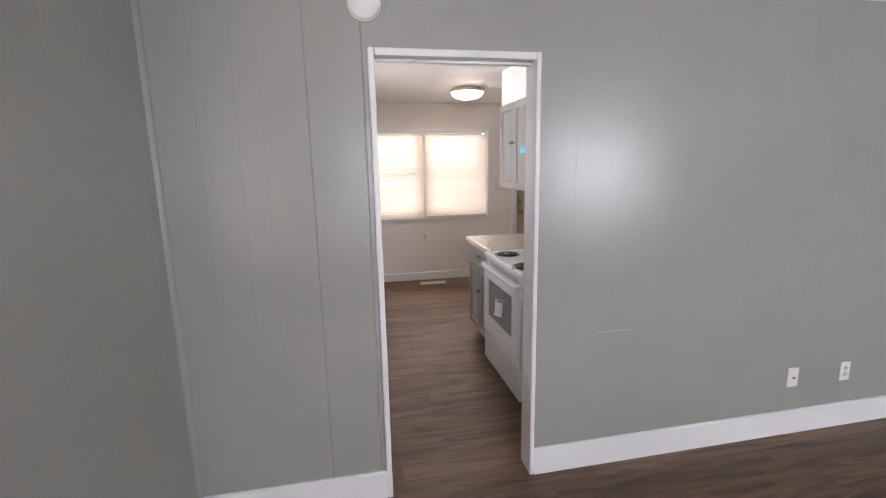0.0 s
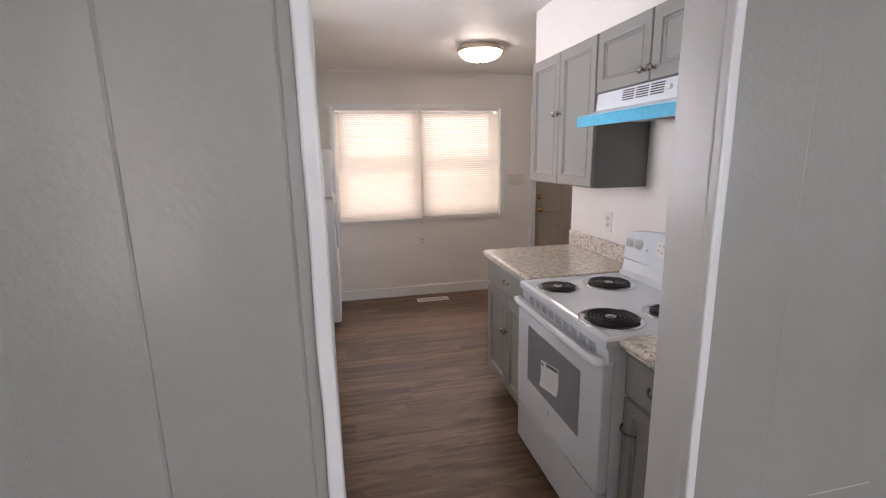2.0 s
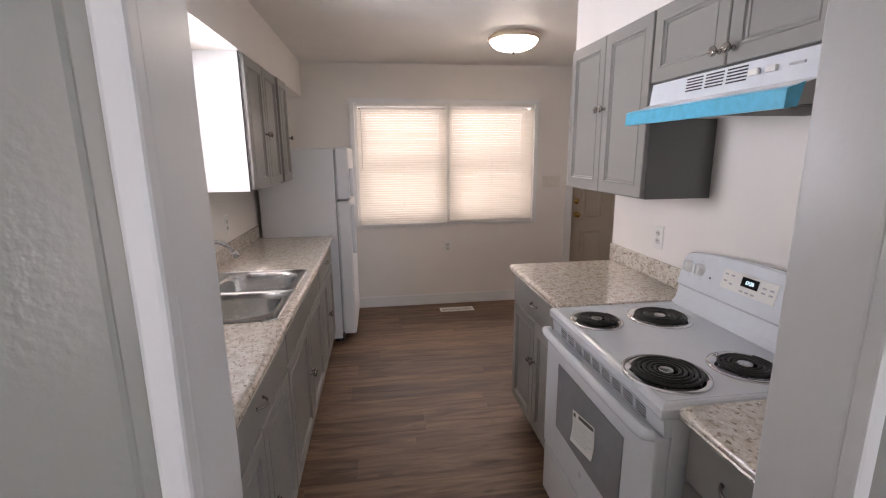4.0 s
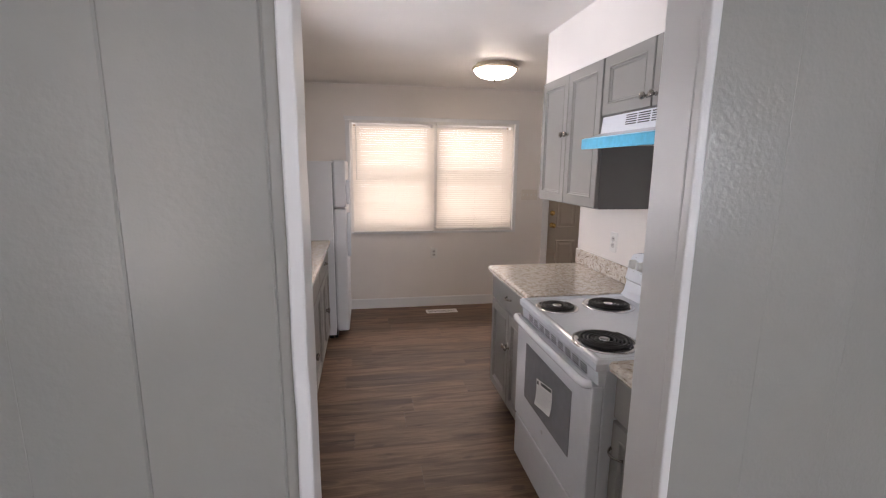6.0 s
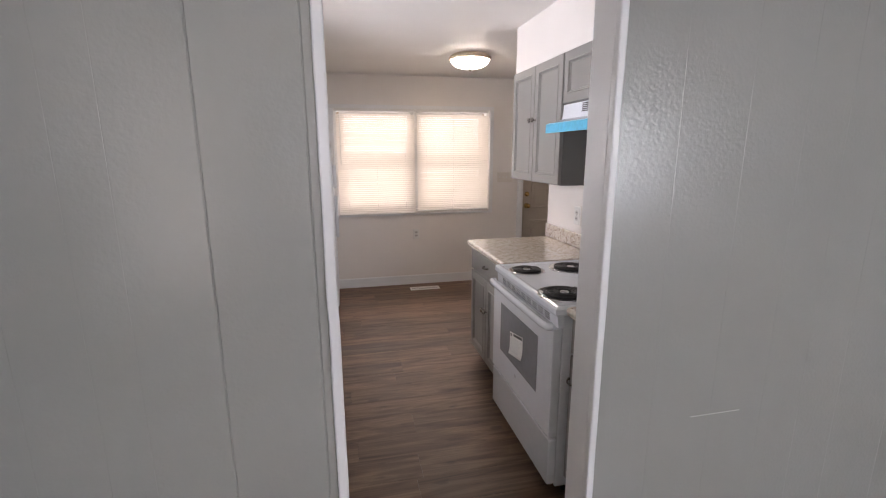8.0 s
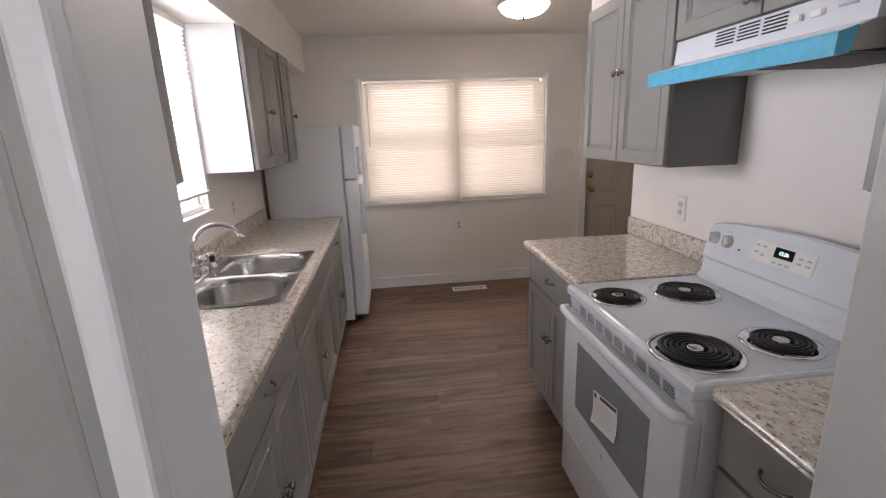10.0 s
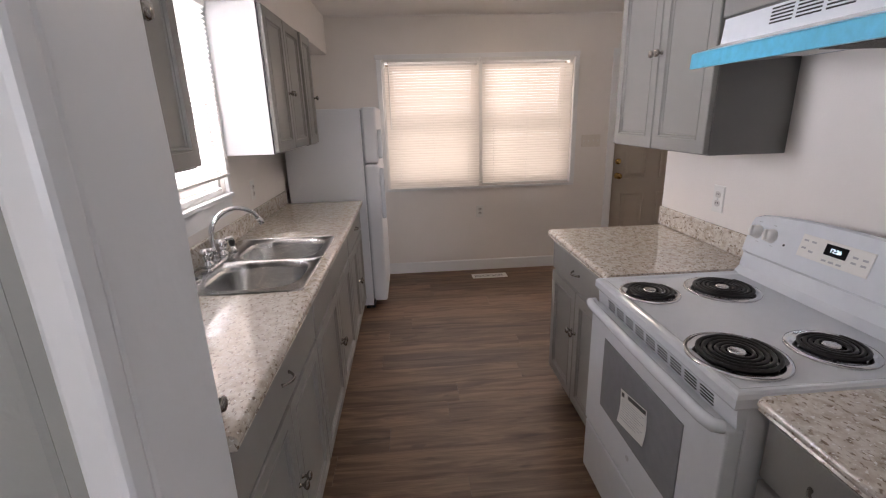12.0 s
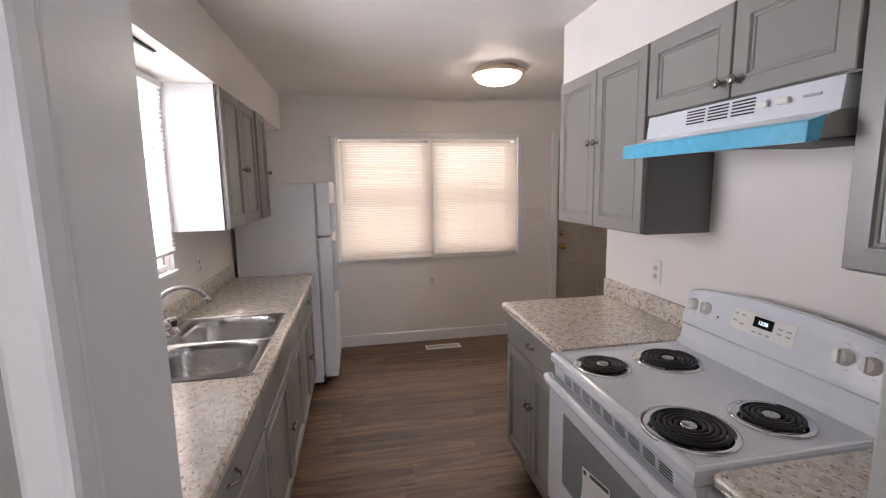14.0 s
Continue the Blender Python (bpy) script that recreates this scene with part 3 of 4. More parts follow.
cabinet("grey painted wall cabinet beside the sink window", XL, -0.245, 2.768, 3.495, 1.375, UT,
        [("door", 2.772, 3.13, 1.381, UT - 0.008, "", 0, 0), ("door", 3.133, 3.491, 1.381, UT - 0.008, "", 0, 0)], G1)
# Body colour whitened to stand for sun on the side facing the window.
lit_unit = cabinet("wall cabinet with its side whitened for sunlight and grey doors", XL, -0.248, 4.395, 5.14, UB, UT,
        [("door", 4.40, 4.765, UB + 0.006, UT - 0.008, "knob", 4.74, 1.66), ("door", 4.77, 5.135, UB + 0.006, UT - 0.008, "knob", 4.795, 1.66)], G1, side=CAB_SUNLIT)
part("edge_gap", box(-0.2745, -0.2675, 4.3945, 4.3958, UB + 0.001, UT - 0.001), SHADOW_GAP, lit_unit).matrix_parent_inverse = lit_unit.matrix_world.inverted()
cabinet("narrow grey painted wall cabinet above the counter's end", XL, -0.236, 5.143, 5.43, UB, UT,
        [("door", 5.147, 5.426, UB + 0.006, UT - 0.008, "knob", 5.40, 1.66)], G1)

RF = 1.158
cabinet("grey painted base cabinet with a drawer and two doors", XR, RF, 3.548, 4.25, 0, 0.876,
        [("drawer", 3.553, 4.245, 0.715, 0.865, "pull", 3.90, 0.795), ("door", 3.553, 3.897, 0.125, 0.705, "knob", 3.877, 0.50), ("door", 3.900, 4.245, 0.125, 0.705, "knob", 3.920, 0.50)], G2, toe=0.1)
cabinet("narrow grey painted base cabinet beside the doorway", XR, RF, WB + 0.008, 2.766, 0, 0.876,
        [("drawer", 2.42, 2.762, 0.715, 0.865, "pull", 2.60, 0.795), ("door", 2.42, 2.762, 0.125, 0.705, "pull", 2.72, 0.60)], G2, toe=0.1)
RU = 1.465
# Wall units here: bodies take the grey with shade painted in, doors plain CABINET.
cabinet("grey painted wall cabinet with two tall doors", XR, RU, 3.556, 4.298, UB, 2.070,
        [("door", 3.560, 3.926, UB + 0.004, 2.064, "knob", 3.905, 1.735), ("door", 3.929, 4.294, UB + 0.004, 2.064, "knob", 3.951, 1.735)], G2, side=CAB_SHADED)
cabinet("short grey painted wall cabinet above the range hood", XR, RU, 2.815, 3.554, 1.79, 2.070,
        [("door", 2.819, 3.163, 1.794, 2.064, "knob", 3.137, 1.84), ("door", 3.167, 3.550, 1.794, 2.064, "knob", 3.194, 1.84)], G2, side=CAB_SHADED)
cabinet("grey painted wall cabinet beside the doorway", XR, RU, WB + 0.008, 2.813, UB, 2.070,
        [("door", 2.42, 2.809, UB + 0.004, 2.064, "knob", 2.46, 1.50)], G2, side=CAB_SHADED)

# ---- countertops ----


def nose(xb, xf, s, top=0.915):
    """Counter section with a rolled front edge and a drip."""
    r = 0.017
    pts = [(xb, top), (xf - s * r, top)]
    pts += [(xf - s * r + s * r * math.sin(a), top - r + r * math.cos(a)) for a in [i * math.pi / 10 for i in range(1, 6)]]
    pts += [(xf - s * 0.001, top - 0.022), (xf - s * 0.006, top - 0.026), (xf - s * 0.003, top - 0.031), (xf - s * 0.008, top - 0.038), (xb, top - 0.038)]
    return pts


CF = 0.045
SX0, SX1, SY0, SY1 = -0.478, -0.012, 3.575, 4.325
counter = thing("countertop", ((XL + CF) / 2, 4.08, 0.877), "speckled cream stone-look laminate countertop with backsplash", "countertop", "countertops")
bm = prism(nose(XL + 0.001, CF, 1), "y", 2.770, SY0)
merge(bm, prism(nose(XL + 0.001, CF, 1), "y", SY1, 5.41))
merge(bm, prism(nose(SX1, CF, 1), "y", SY0, SY1))
box(XL + 0.001, SX0, SY0, SY1, 0.877, 0.915, bm=bm)
part("worktop", bm, LAMINATE, counter)
part("backsplash", box(XL + 0.001, XL + 0.02, 2.770, 5.41, 0.9155, 1.012, 0.006), LAMINATE, counter)
settle(counter)
for a, b in ((3.545, 4.272), (WB + 0.002, 2.770)):
    c = thing("countertop", ((XR + RF) / 2, (a + b) / 2, 0.877), "speckled cream stone-look laminate countertop with backsplash", "countertop", "countertops")
    part("worktop", prism(nose(XR - 0.001, RF - 0.025, -1), "y", a, b), LAMINATE, c)
    part("backsplash", box(XR - 0.02, XR - 0.001, a, END - 0.01 if a > 3 else b, 0.9155, 1.012, 0.006), LAMINATE, c)
    settle(c)

# ---- sink and faucet ----
N = 56


def ring(cx, cy, hx, hy, z, power):
    """Closed loop between an ellipse (power 2) and a square (high power)."""
    pts = []
    for i in range(N):
        a = 2 * math.pi * (i + 0.5) / N
        c, sn = math.cos(a), math.sin(a)
        k = (abs(c) ** power + abs(sn) ** power) ** (-1 / power)
        pts.append((cx + hx * c * k, cy + hy * sn * k, z))
    return pts


def loft(loops, bottom=True, bm=None):
    out = bmesh.new() if bm is None else bm
    vs = [[out.verts.new(p) for p in l] for l in loops]
    for a, b in zip(vs, vs[1:]):
        for i in range(N):
            out.faces.new((a[i], a[(i + 1) % N], b[(i + 1) % N], b[i]))
    if bottom:
        out.faces.new(vs[-1])
    return out


sink = thing("sink", (-0.245, 3.95, 0.74), "stainless steel double-bowl drop-in sink, empty", "sink")
RX0, RX1, RY0, RY1 = -0.495, 0.003, 3.555, 4.345
ymid = (RY0 + RY1) / 2
ztop = 0.921
for y0, y1, b0, b1 in ((RY0, ymid, RY0 + 0.035, ymid - 0.014), (ymid, RY1, ymid + 0.014, RY1 - 0.035)):
    cy, hy = (y0 + y1) / 2, (y1 - y0) / 2
    by, bh = (b0 + b1) / 2, (b1 - b0) / 2
    bx0, bx1 = -0.395, -0.035
    bx, bw = (bx0 + bx1) / 2, (bx1 - bx0) / 2
    loops = [ring((RX0 + RX1) / 2, cy, (RX1 - RX0) / 2, hy, 0.9155, 60), ring((RX0 + RX1) / 2, cy, (RX1 - RX0) / 2 - 0.003, hy - 0.0002, ztop, 60),
             ring((RX0 + RX1) / 2, cy, (RX1 - RX0) / 2 - 0.010, hy - 0.0003, ztop - 0.001, 50),
             ring(bx, by, bw + 0.004, bh + 0.004, ztop - 0.001, 3.4), ring(bx, by, bw, bh, ztop - 0.005, 3.4), ring(bx, by, bw - 0.006, bh - 0.006, ztop - 0.03, 3.4),
             ring(bx, by, bw - 0.014, bh - 0.014, ztop - 0.13, 3.4), ring(bx, by, bw - 0.03, bh - 0.03, ztop - 0.16, 4), ring(bx, by, bw - 0.07, bh - 0.07, ztop - 0.172, 3),
             ring(bx, by, 0.045, 0.045, ztop - 0.176, 2)]
    part("bowl", loft(loops), STEEL, sink, "", True)
    part("drain", lathe([(0.042, -0.001), (0.042, 0.002), (0.036, 0.003), (0.03, -0.003), (0.001, -0.003)], Matrix.Translation((bx, by, ztop - 0.174))), CHROME, sink, "round strainer drain", True)
settle(sink)

FX, FY = -0.452, 3.93
faucet = thing("faucet", (FX, FY, ztop), "chrome gooseneck kitchen faucet with two handles", "faucet")
part("base_plate", loft([ring(FX, FY, 0.028, 0.105, ztop - 0.0005, 3), ring(FX, FY, 0.028, 0.105, ztop + 0.008, 3), ring(FX, FY, 0.022, 0.098, ztop + 0.014, 3)]), CHROME, faucet, "", True)
ang = math.radians(38)
ux, uy = math.cos(ang), math.sin(ang)
pts = [(FX, FY, ztop + 0.012), (FX, FY, ztop + 0.06), (FX, FY, ztop + 0.12)]
R = 0.11
pts += [(FX + ux * R * (1 - math.cos(a)), FY + uy * R * (1 - math.cos(a)), ztop + 0.12 + R * math.sin(a)) for a in [i * math.pi / 14 for i in range(1, 13)]]
part("spout", tube(pts, [0.019, 0.014] + [0.0105] * (len(pts) - 2), 14), CHROME, faucet, "", True)
end = Vector(pts[-1])
dwn = (Vector(pts[-1]) - Vector(pts[-2])).normalized()
part("aerator", tube([end - dwn * 0.004, end + dwn * 0.008, end + dwn * 0.028], [0.0125, 0.0135, 0.0135], 14), CHROME, faucet, "", True)
for dy2 in (-0.08, 0.08):
    hm = Matrix.Translation((FX, FY + dy2, ztop + 0.012))
    h = part("handle", lathe([(0.027, 0), (0.027, 0.014), (0.018, 0.024), (0.017, 0.036), (0.026, 0.046), (0.028, 0.066), (0.019, 0.078), (0.001, 0.080)], hm), CHROME, faucet, "", True)
    part("lever", tube([(FX, FY + dy2, ztop + 0.076), (FX + 0.026, FY + dy2 * 1.2, ztop + 0.088), (FX + 0.046, FY + dy2 * 1.35, ztop + 0.088)], [0.010, 0.009, 0.011], 10), CHROME, h, "", True)
settle(faucet)
for px, py, lab in ((-0.448, 3.70, "black sink stopper in a chrome ring on the rim"), (-0.447, 4.12, "side sprayer with black tip beside the faucet")):
    st = thing("sink_stopper" if py < 4 else "side_sprayer", (px, py, ztop), lab, "sink fitting")
    part("ring" if py < 4 else "collar", lathe([(0.032, -0.0005), (0.032, 0.006), (0.026, 0.010), (0.021, 0.010)] if py < 4 else [(0.022, -0.0005), (0.022, 0.008), (0.015, 0.016), (0.012, 0.03)], Matrix.Translation((px, py, ztop))), CHROME, st, "", True)
    part("cap", lathe([(0.02, 0.006), (0.02, 0.014), (0.008, 0.017), (0.007, 0.026), (0.001, 0.028)] if py < 4 else [(0.013, 0.03), (0.015, 0.05), (0.009, 0.062), (0.001, 0.064)], Matrix.Translation((px, py, ztop))), BLACK, st, "black rubber" if py < 4 else "", True)
    settle(st)

# ---- stove ----
S0, S1 = 2.779, 3.539
stove = thing("stove", (1.42, (S0 + S1) / 2, 0), "white enamel electric range with four black coil burners", "stove")
part("body", box(1.13, 1.745, S0 + 0.004, S1 - 0.004, 0.055, 0.872, 0.004), ENAMEL, stove)
for yy in (S0 + 0.05, S1 - 0.05):
    for xx in (1.2, 1.68):
        part("foot", lathe([(0.016, 0), (0.016, 0.02), (0.010, 0.022), (0.010, 0.056)], Matrix.Translation((xx, yy, 0))), BLACK, stove)
# cooktop slab with a raised lip
bm = stepped(1.092, 1.70, S0, S1, [(0.004, 0.873), (0.0, 0.880), (0.0, 0.902), (0.006, 0.911), (0.014, 0.914), (0.026, 0.912), (0.034, 0.908)], lambda u, v, d: (u, v, d))
part("cooktop", bm, ENAMEL, stove)
# vent slots under the cooktop, in short groups
part("vent_strip", prism([(1.110, 0.819), (1.131, 0.819), (1.131, 0.872), (1.104, 0.872)], "y", S0 + 0.006, S1 - 0.006), ENAMEL, stove)
for g in range(9):
    for r in range(4):
        y = S0 + 0.085 + g * 0.0665
        z = 0.829 + r * 0.0092
        bm = box(-0.0008, 0.0008, y, y + 0.050, -0.0019, 0.0019)
        bm.transform(Matrix.Translation((1.1095 - (z - 0.819) * 0.1132, 0, z)))
        part("vent_slot", bm, BLACK, stove)
door_o = part("oven_door", box(1.086, 1.129, S0 + 0.003, S1 - 0.003, 0.308, 0.818, 0.006, 3), ENAMEL, stove)
part("oven_window", stepped(2.925, 3.405, 0.455, 0.728, [(0, 0), (0, 0.003), (0.002, 0.004)], lambda u, v, d: (1.0865 - d, u, v)), OVEN_GLASS, door_o, "grey tinted glass")
hp = [(1.088, S0 + 0.02, 0.822), (1.068, S0 + 0.024, 0.824), (1.060, S0 + 0.06, 0.825), (1.057, (S0 + S1) / 2, 0.826), (1.060, S1 - 0.06, 0.825), (1.068, S1 - 0.024, 0.824), (1.088, S1 - 0.02, 0.822)]
sm = []
for i in range(len(hp) - 1):
    for k in range(4):
        sm.append(Vector(hp[i]).lerp(Vector(hp[i + 1]), k / 4))
sm.append(Vector(hp[-1]))
part("oven_handle", tube(sm, 0.0165, 12), ENAMEL, door_o, "", True)
part("emblem", lathe([(0.010, 0), (0.010, 0.001), (0.001, 0.0012)], Matrix.Translation((1.0858, 3.18, 0.402)) @ Matrix.Rotation(radians(-90), 4, "Y")), GRAY_PRINT, door_o)
part("drawer", box(1.090, 1.129, S0 + 0.003, S1 - 0.003, 0.072, 0.296, 0.006, 3), ENAMEL, stove)
# paper tag hung on the window, its foot curling off the glass
tag = thing("paper_tag", (1.079, 3.17, 0.58), "white printed paper tag taped to the oven window", "tag")
TW, TH = 0.165, 0.115
bm = bmesh.new()
rows = []
for i in range(9):
    v = i / 8
    off = 0.0016 + 0.012 * max(0, v - 0.35) ** 2 * 2.2
    rows.append([[bm.verts.new((1.0822 - off - t, 3.17 + TW * (0.5 - u) - 0.012 * v, 0.622 - TH * v + 0.03 * u)) for u in (0, 0.25, 0.5, 0.75, 1)] for t in (0, 0.0005)])
for a, b in zip(rows, rows[1:]):
    for L in (0, 1):
        for k in range(4):
            bm.faces.new((a[L][k], a[L][k + 1], b[L][k + 1], b[L][k]))
part("sheet", bm, PAPER, tag)


def on_tag(u0, u1, v0, v1, mat, nm):
    out = bmesh.new()

    def p(u, v):
        off = 0.0016 + 0.012 * max(0, v - 0.35) ** 2 * 2.2
        return (1.0822 - off - 0.0011, 3.17 + TW * (0.5 - u) - 0.012 * v, 0.622 - TH * v + 0.03 * u)
    out.faces.new([out.verts.new(p(*q)) for q in ((u0, v0), (u1, v0), (u1, v1), (u0, v1))])
    return part(nm, out, mat, tag)


on_tag(0.30, 0.97, 0.03, 0.15, BLACK, "printed_band")
on_tag(0.05, 0.16, 0.06, 0.20, BLACK, "printed_mark")
for i in range(9):
    on_tag(0.08, 0.92 - 0.1 * (i % 3), 0.27 + i * 0.07, 0.285 + i * 0.07, GRAY_PRINT, "printed_line")
settle(tag)

# coil burners
for bx, by, rad in ((1.212, 3.372, 0.075), (1.468, 3.366, 0.095), (1.214, 2.948, 0.098), (1.468, 2.946, 0.078)):
    bm = lathe([(rad + 0.024, 0.9085), (rad + 0.022, 0.9135), (rad + 0.012, 0.9150), (rad + 0.006, 0.911), (rad - 0.02, 0.9095), (0.02, 0.9088)], Matrix.Translation((bx, by, 0)), 40)
    pan = part("drip_pan", bm, CHROME, stove, "chrome drip pan", True)
    turns = 5 if rad > 0.09 else 4
    steps = turns * 28
    pts = []
    for i in range(steps + 1):
        a = 2 * math.pi * i / 28 + 0.6
        r = 0.026 + (rad - 0.026) * i / steps
        pts.append((bx + r * math.cos(a), by + r * math.sin(a), 0.9185))
    part("coil", tube(pts, 0.0056 if turns == 5 else 0.0052, 6), COIL, pan, "black spiral coil", True)
    part("coil_centre", lathe([(0.021, 0.914), (0.021, 0.922), (0.018, 0.9235), (0.001, 0.9225)], Matrix.Translation((bx, by, 0))), STEEL, pan, "", True)
    bm = box(-rad, rad, -0.004, 0.004, -0.0025, 0.0025)
    bm.transform(Matrix.Translation((bx, by, 0.9122)) @ Matrix.Rotation(0.9, 4, "Z"))
    part("coil_support", bm, COIL, pan)

# backguard: its top edge arches, its face leans back
bm = bmesh.new()
K = 24
low, sec = None, []
for i in range(K + 1):
    f = i / K
    y = S0 + 0.004 + (S1 - S0 - 0.008) * f
    ztop2 = 1.122 + 0.034 * math.sin(math.pi * f) ** 0.6
    e = 0.0 if 0 < i < K else 0.006
    sec.append([bm.verts.new(p) for p in ((1.632, y, 0.9095), (1.652, y, 0.935), (1.662, y, 0.985), (1.648 + e, y, 0.998), (1.650 + e, y, 1.012), (1.672 + e, y, 1.100), (1.688, y, ztop2 - 0.004), (1.705, y, ztop2), (1.745, y, ztop2 - 0.01), (1.745, y, 0.9095))])
for a, b in zip(sec, sec[1:]):
    for k in range(10):
        bm.faces.new((a[k], a[(k + 1) % 10], b[(k + 1) % 10], b[k]))
bm.faces.new(sec[0])
bm.faces.new(sec[-1])
back = part("backguard", bm, ENAMEL, stove)


def panel_at(y, z, out=0.0):
    """A pose on the leaning control face: x across, y up, z out of it."""
    lean = math.atan2(0.026, 0.105)
    x = 1.650 + (z - 1.012) * math.tan(lean) - out
    right = Vector((0, -1, 0))
    up = Vector((math.sin(lean), 0, math.cos(lean)))
    nrm = right.cross(up)
    return Matrix(((right.x, up.x, nrm.x, x), (right.y, up.y, nrm.y, y), (right.z, up.z, nrm.z, z), (0, 0, 0, 1)))


for ky in (3.488, 3.422, 2.925, 2.858):
    m = panel_at(ky, 1.076, 0.0005)
    k = part("knob", lathe([(0.025, 0), (0.025, 0.004), (0.022, 0.007), (0.0205, 0.020), (0.018, 0.023), (0.001, 0.0235)], m), PLASTIC, back, "", True)
    g = box(-0.005, 0.005, -0.019, 0.019, 0.0, 0.032, 0.002)
    g.transform(m @ Matrix.Rotation(0.12, 4, "Z"))
    part("grip", g, PLASTIC, k)
    for q, dz in ((0, 0.036), (0.014, -0.032)):
        b2 = box(-0.006, 0.006, -0.0012, 0.0012, 0, 0.0006)
        b2.transform(panel_at(ky - q, 1.076 + dz, 0.0008))
        part("printed_mark", b2, GRAY_PRINT, back)
b2 = stepped(-0.118, 0.118, -0.036, 0.036, [(0, 0), (0, 0.0012), (0.002, 0.002)], lambda u, v, d: (u, v, d))
b2.transform(panel_at(3.185, 1.080, 0.0005))
pad = part("control_panel", b2, PLASTIC, back)
b2 = box(-0.036, 0.036, -0.017, 0.017, 0, 0.0012)
b2.transform(panel_at(3.178, 1.090, 0.0028))
disp = part("display", b2, DARK_GLASS, pad, "black clock display")
dg = words("digits", "12:26", 0.017, panel_at(3.178, 1.090, 0.0046), DIGITS, disp)
for q, (du, dv) in enumerate(((-0.1, 0.018), (-0.072, 0.018), (-0.1, -0.006), (-0.072, -0.012), (-0.02, -0.024), (0.005, -0.024), (0.03, -0.024), (0.068, 0.01), (0.098, 0.01), (0.068, -0.006), (0.098, -0.006))):
    b2 = box(-0.008, 0.008, -0.003, 0.003, 0, 0.0005)
    b2.transform(panel_at(3.185 - du, 1.080 + dv, 0.0028))
    part("button", b2, GRAY_PRINT, pad)
b2 = lathe([(0.004, 0), (0.004, 0.001), (0.001, 0.0012)], panel_at(3.36, 1.06, 0.001))
part("indicator", b2, BLACK, back)
settle(stove)

# ---- range hood ----
H0, H1 = 2.842, 3.540
HOOD_SIDE = plain("gray_hood_end", (0.42, 0.42, 0.41), 0.32, 0.0, 0.04)
hood = thing("range_hood", (1.57, (H0 + H1) / 2, 1.636), "white under-cabinet range hood with blue protective film on its lip", "range hood")
part("shell", prism([(XR - 0.002, 1.672), (XR - 0.002, 1.789), (1.470, 1.789), (1.462, 1.714), (1.374, 1.682), (1.372, 1.644), (1.384, 1.644), (1.386, 1.676), (1.47, 1.704), (1.76, 1.704), (1.76, 1.672)], "y", H0, H1), ENAMEL, hood)
for yy in (H0 - 0.004, H1):
    part("end_panel", prism([(1.374, 1.644), (1.374, 1.681), (1.462, 1.713), (XR - 0.004, 1.742), (XR - 0.004, 1.676), (1.44, 1.650)], "y", yy + 0.0003, yy + 0.0037), HOOD_SIDE, hood, "grey hood end")
part("film", prism([(1.3715, 1.6425), (1.3735, 1.6825), (1.390, 1.689), (1.389, 1.692), (1.3705, 1.685), (1.3685, 1.6395), (1.386, 1.6395), (1.386, 1.6425)], "y", H0 - 0.006, H1 + 0.005), BLUE_FILM, hood, "blue plastic film")
part("film", prism([(1.3695, 1.641), (1.3705, 1.684), (1.418, 1.7015), (1.404, 1.643)], "y", H0 - 0.0066, H0 - 0.0042), BLUE_FILM, hood, "blue plastic film")
for g in range(3):
    for r in range(5):
        y = 3.075 + g * 0.092
        z = 1.739 + r * 0.0095
        xs = 1.462 + 0.008 * (z - 1.714) / 0.075
        part("vent_slot", box(xs - 0.0012, xs + 0.003, y, y + 0.078, z, z + 0.0045), BLACK, hood)
for y in (2.985, 3.045):
    part("switch", box(1.455, 1.4655, y - 0.016, y + 0.016, 1.747, 1.764, 0.002), PLASTIC, hood)
part("nameplate", box(1.4625, 1.466, 2.89, 2.935, 1.754, 1.760), GRAY_PRINT, hood)
part("lamp_cover", box(1.43, 1.56, 3.16, 3.30, 1.648, 1.703, 0.012), PLASTIC, hood)
part("filter", box(1.43, 1.74, 2.86, 3.13, 1.648, 1.660, 0.003), FILTER, hood)
for i in range(14):
    part("filter_ridge", tube([(1.44, 2.875 + i * 0.019, 1.647), (1.73, 2.875 + i * 0.019, 1.647)], 0.003, 6), FILTER, hood)
settle(hood)

# ---- refrigerator ----
Q0, Q1 = 5.448, 6.11
fr = thing("refrigerator", (-0.16, (Q0 + Q1) / 2, 0), "white top-freezer refrigerator at the counter's end", "refrigerator")
part("body", box(-0.50, 0.068, Q0 + 0.004, Q1 - 0.004, 0.035, 1.585, 0.006), FRIDGE, fr)
part("gasket", box(0.0685, 0.0795, Q0 + 0.016, Q1 - 0.016, 0.10, 1.575), GRAY_PRINT, fr)
for z0, z1, nm in ((0.075, 1.178, "fridge_door"), (1.190, 1.592, "freezer_door")):
    d = part(nm, box(0.080, 0.183, Q0, Q1, z0, z1, 0.016, 4), FRIDGE, fr)
    za, zb = (z1 - 0.42, z1 - 0.03) if z0 < 1 else (z0 + 0.03, z0 + 0.24)
    part("door_handle", box(0.184, 0.215, Q0 + 0.012, Q0 + 0.038, za, zb, 0.008), ENAMEL, d)
part("hinge_cover", box(0.03, 0.15, Q1 - 0.07, Q1 - 0.01, 1.5925, 1.606, 0.004), PLASTIC, fr)
part("grille", box(0.05, 0.078, Q0 + 0.01, Q1 - 0.01, 0.012, 0.07, 0.003), BLACK, fr)
for yy in (Q0 + 0.05, Q1 - 0.05):
    for xx in (-0.45, 0.02):
        part("foot", lathe([(0.02, 0), (0.02, 0.034)], Matrix.Translation((xx, yy, 0)), 12), BLACK, fr)
settle(fr)

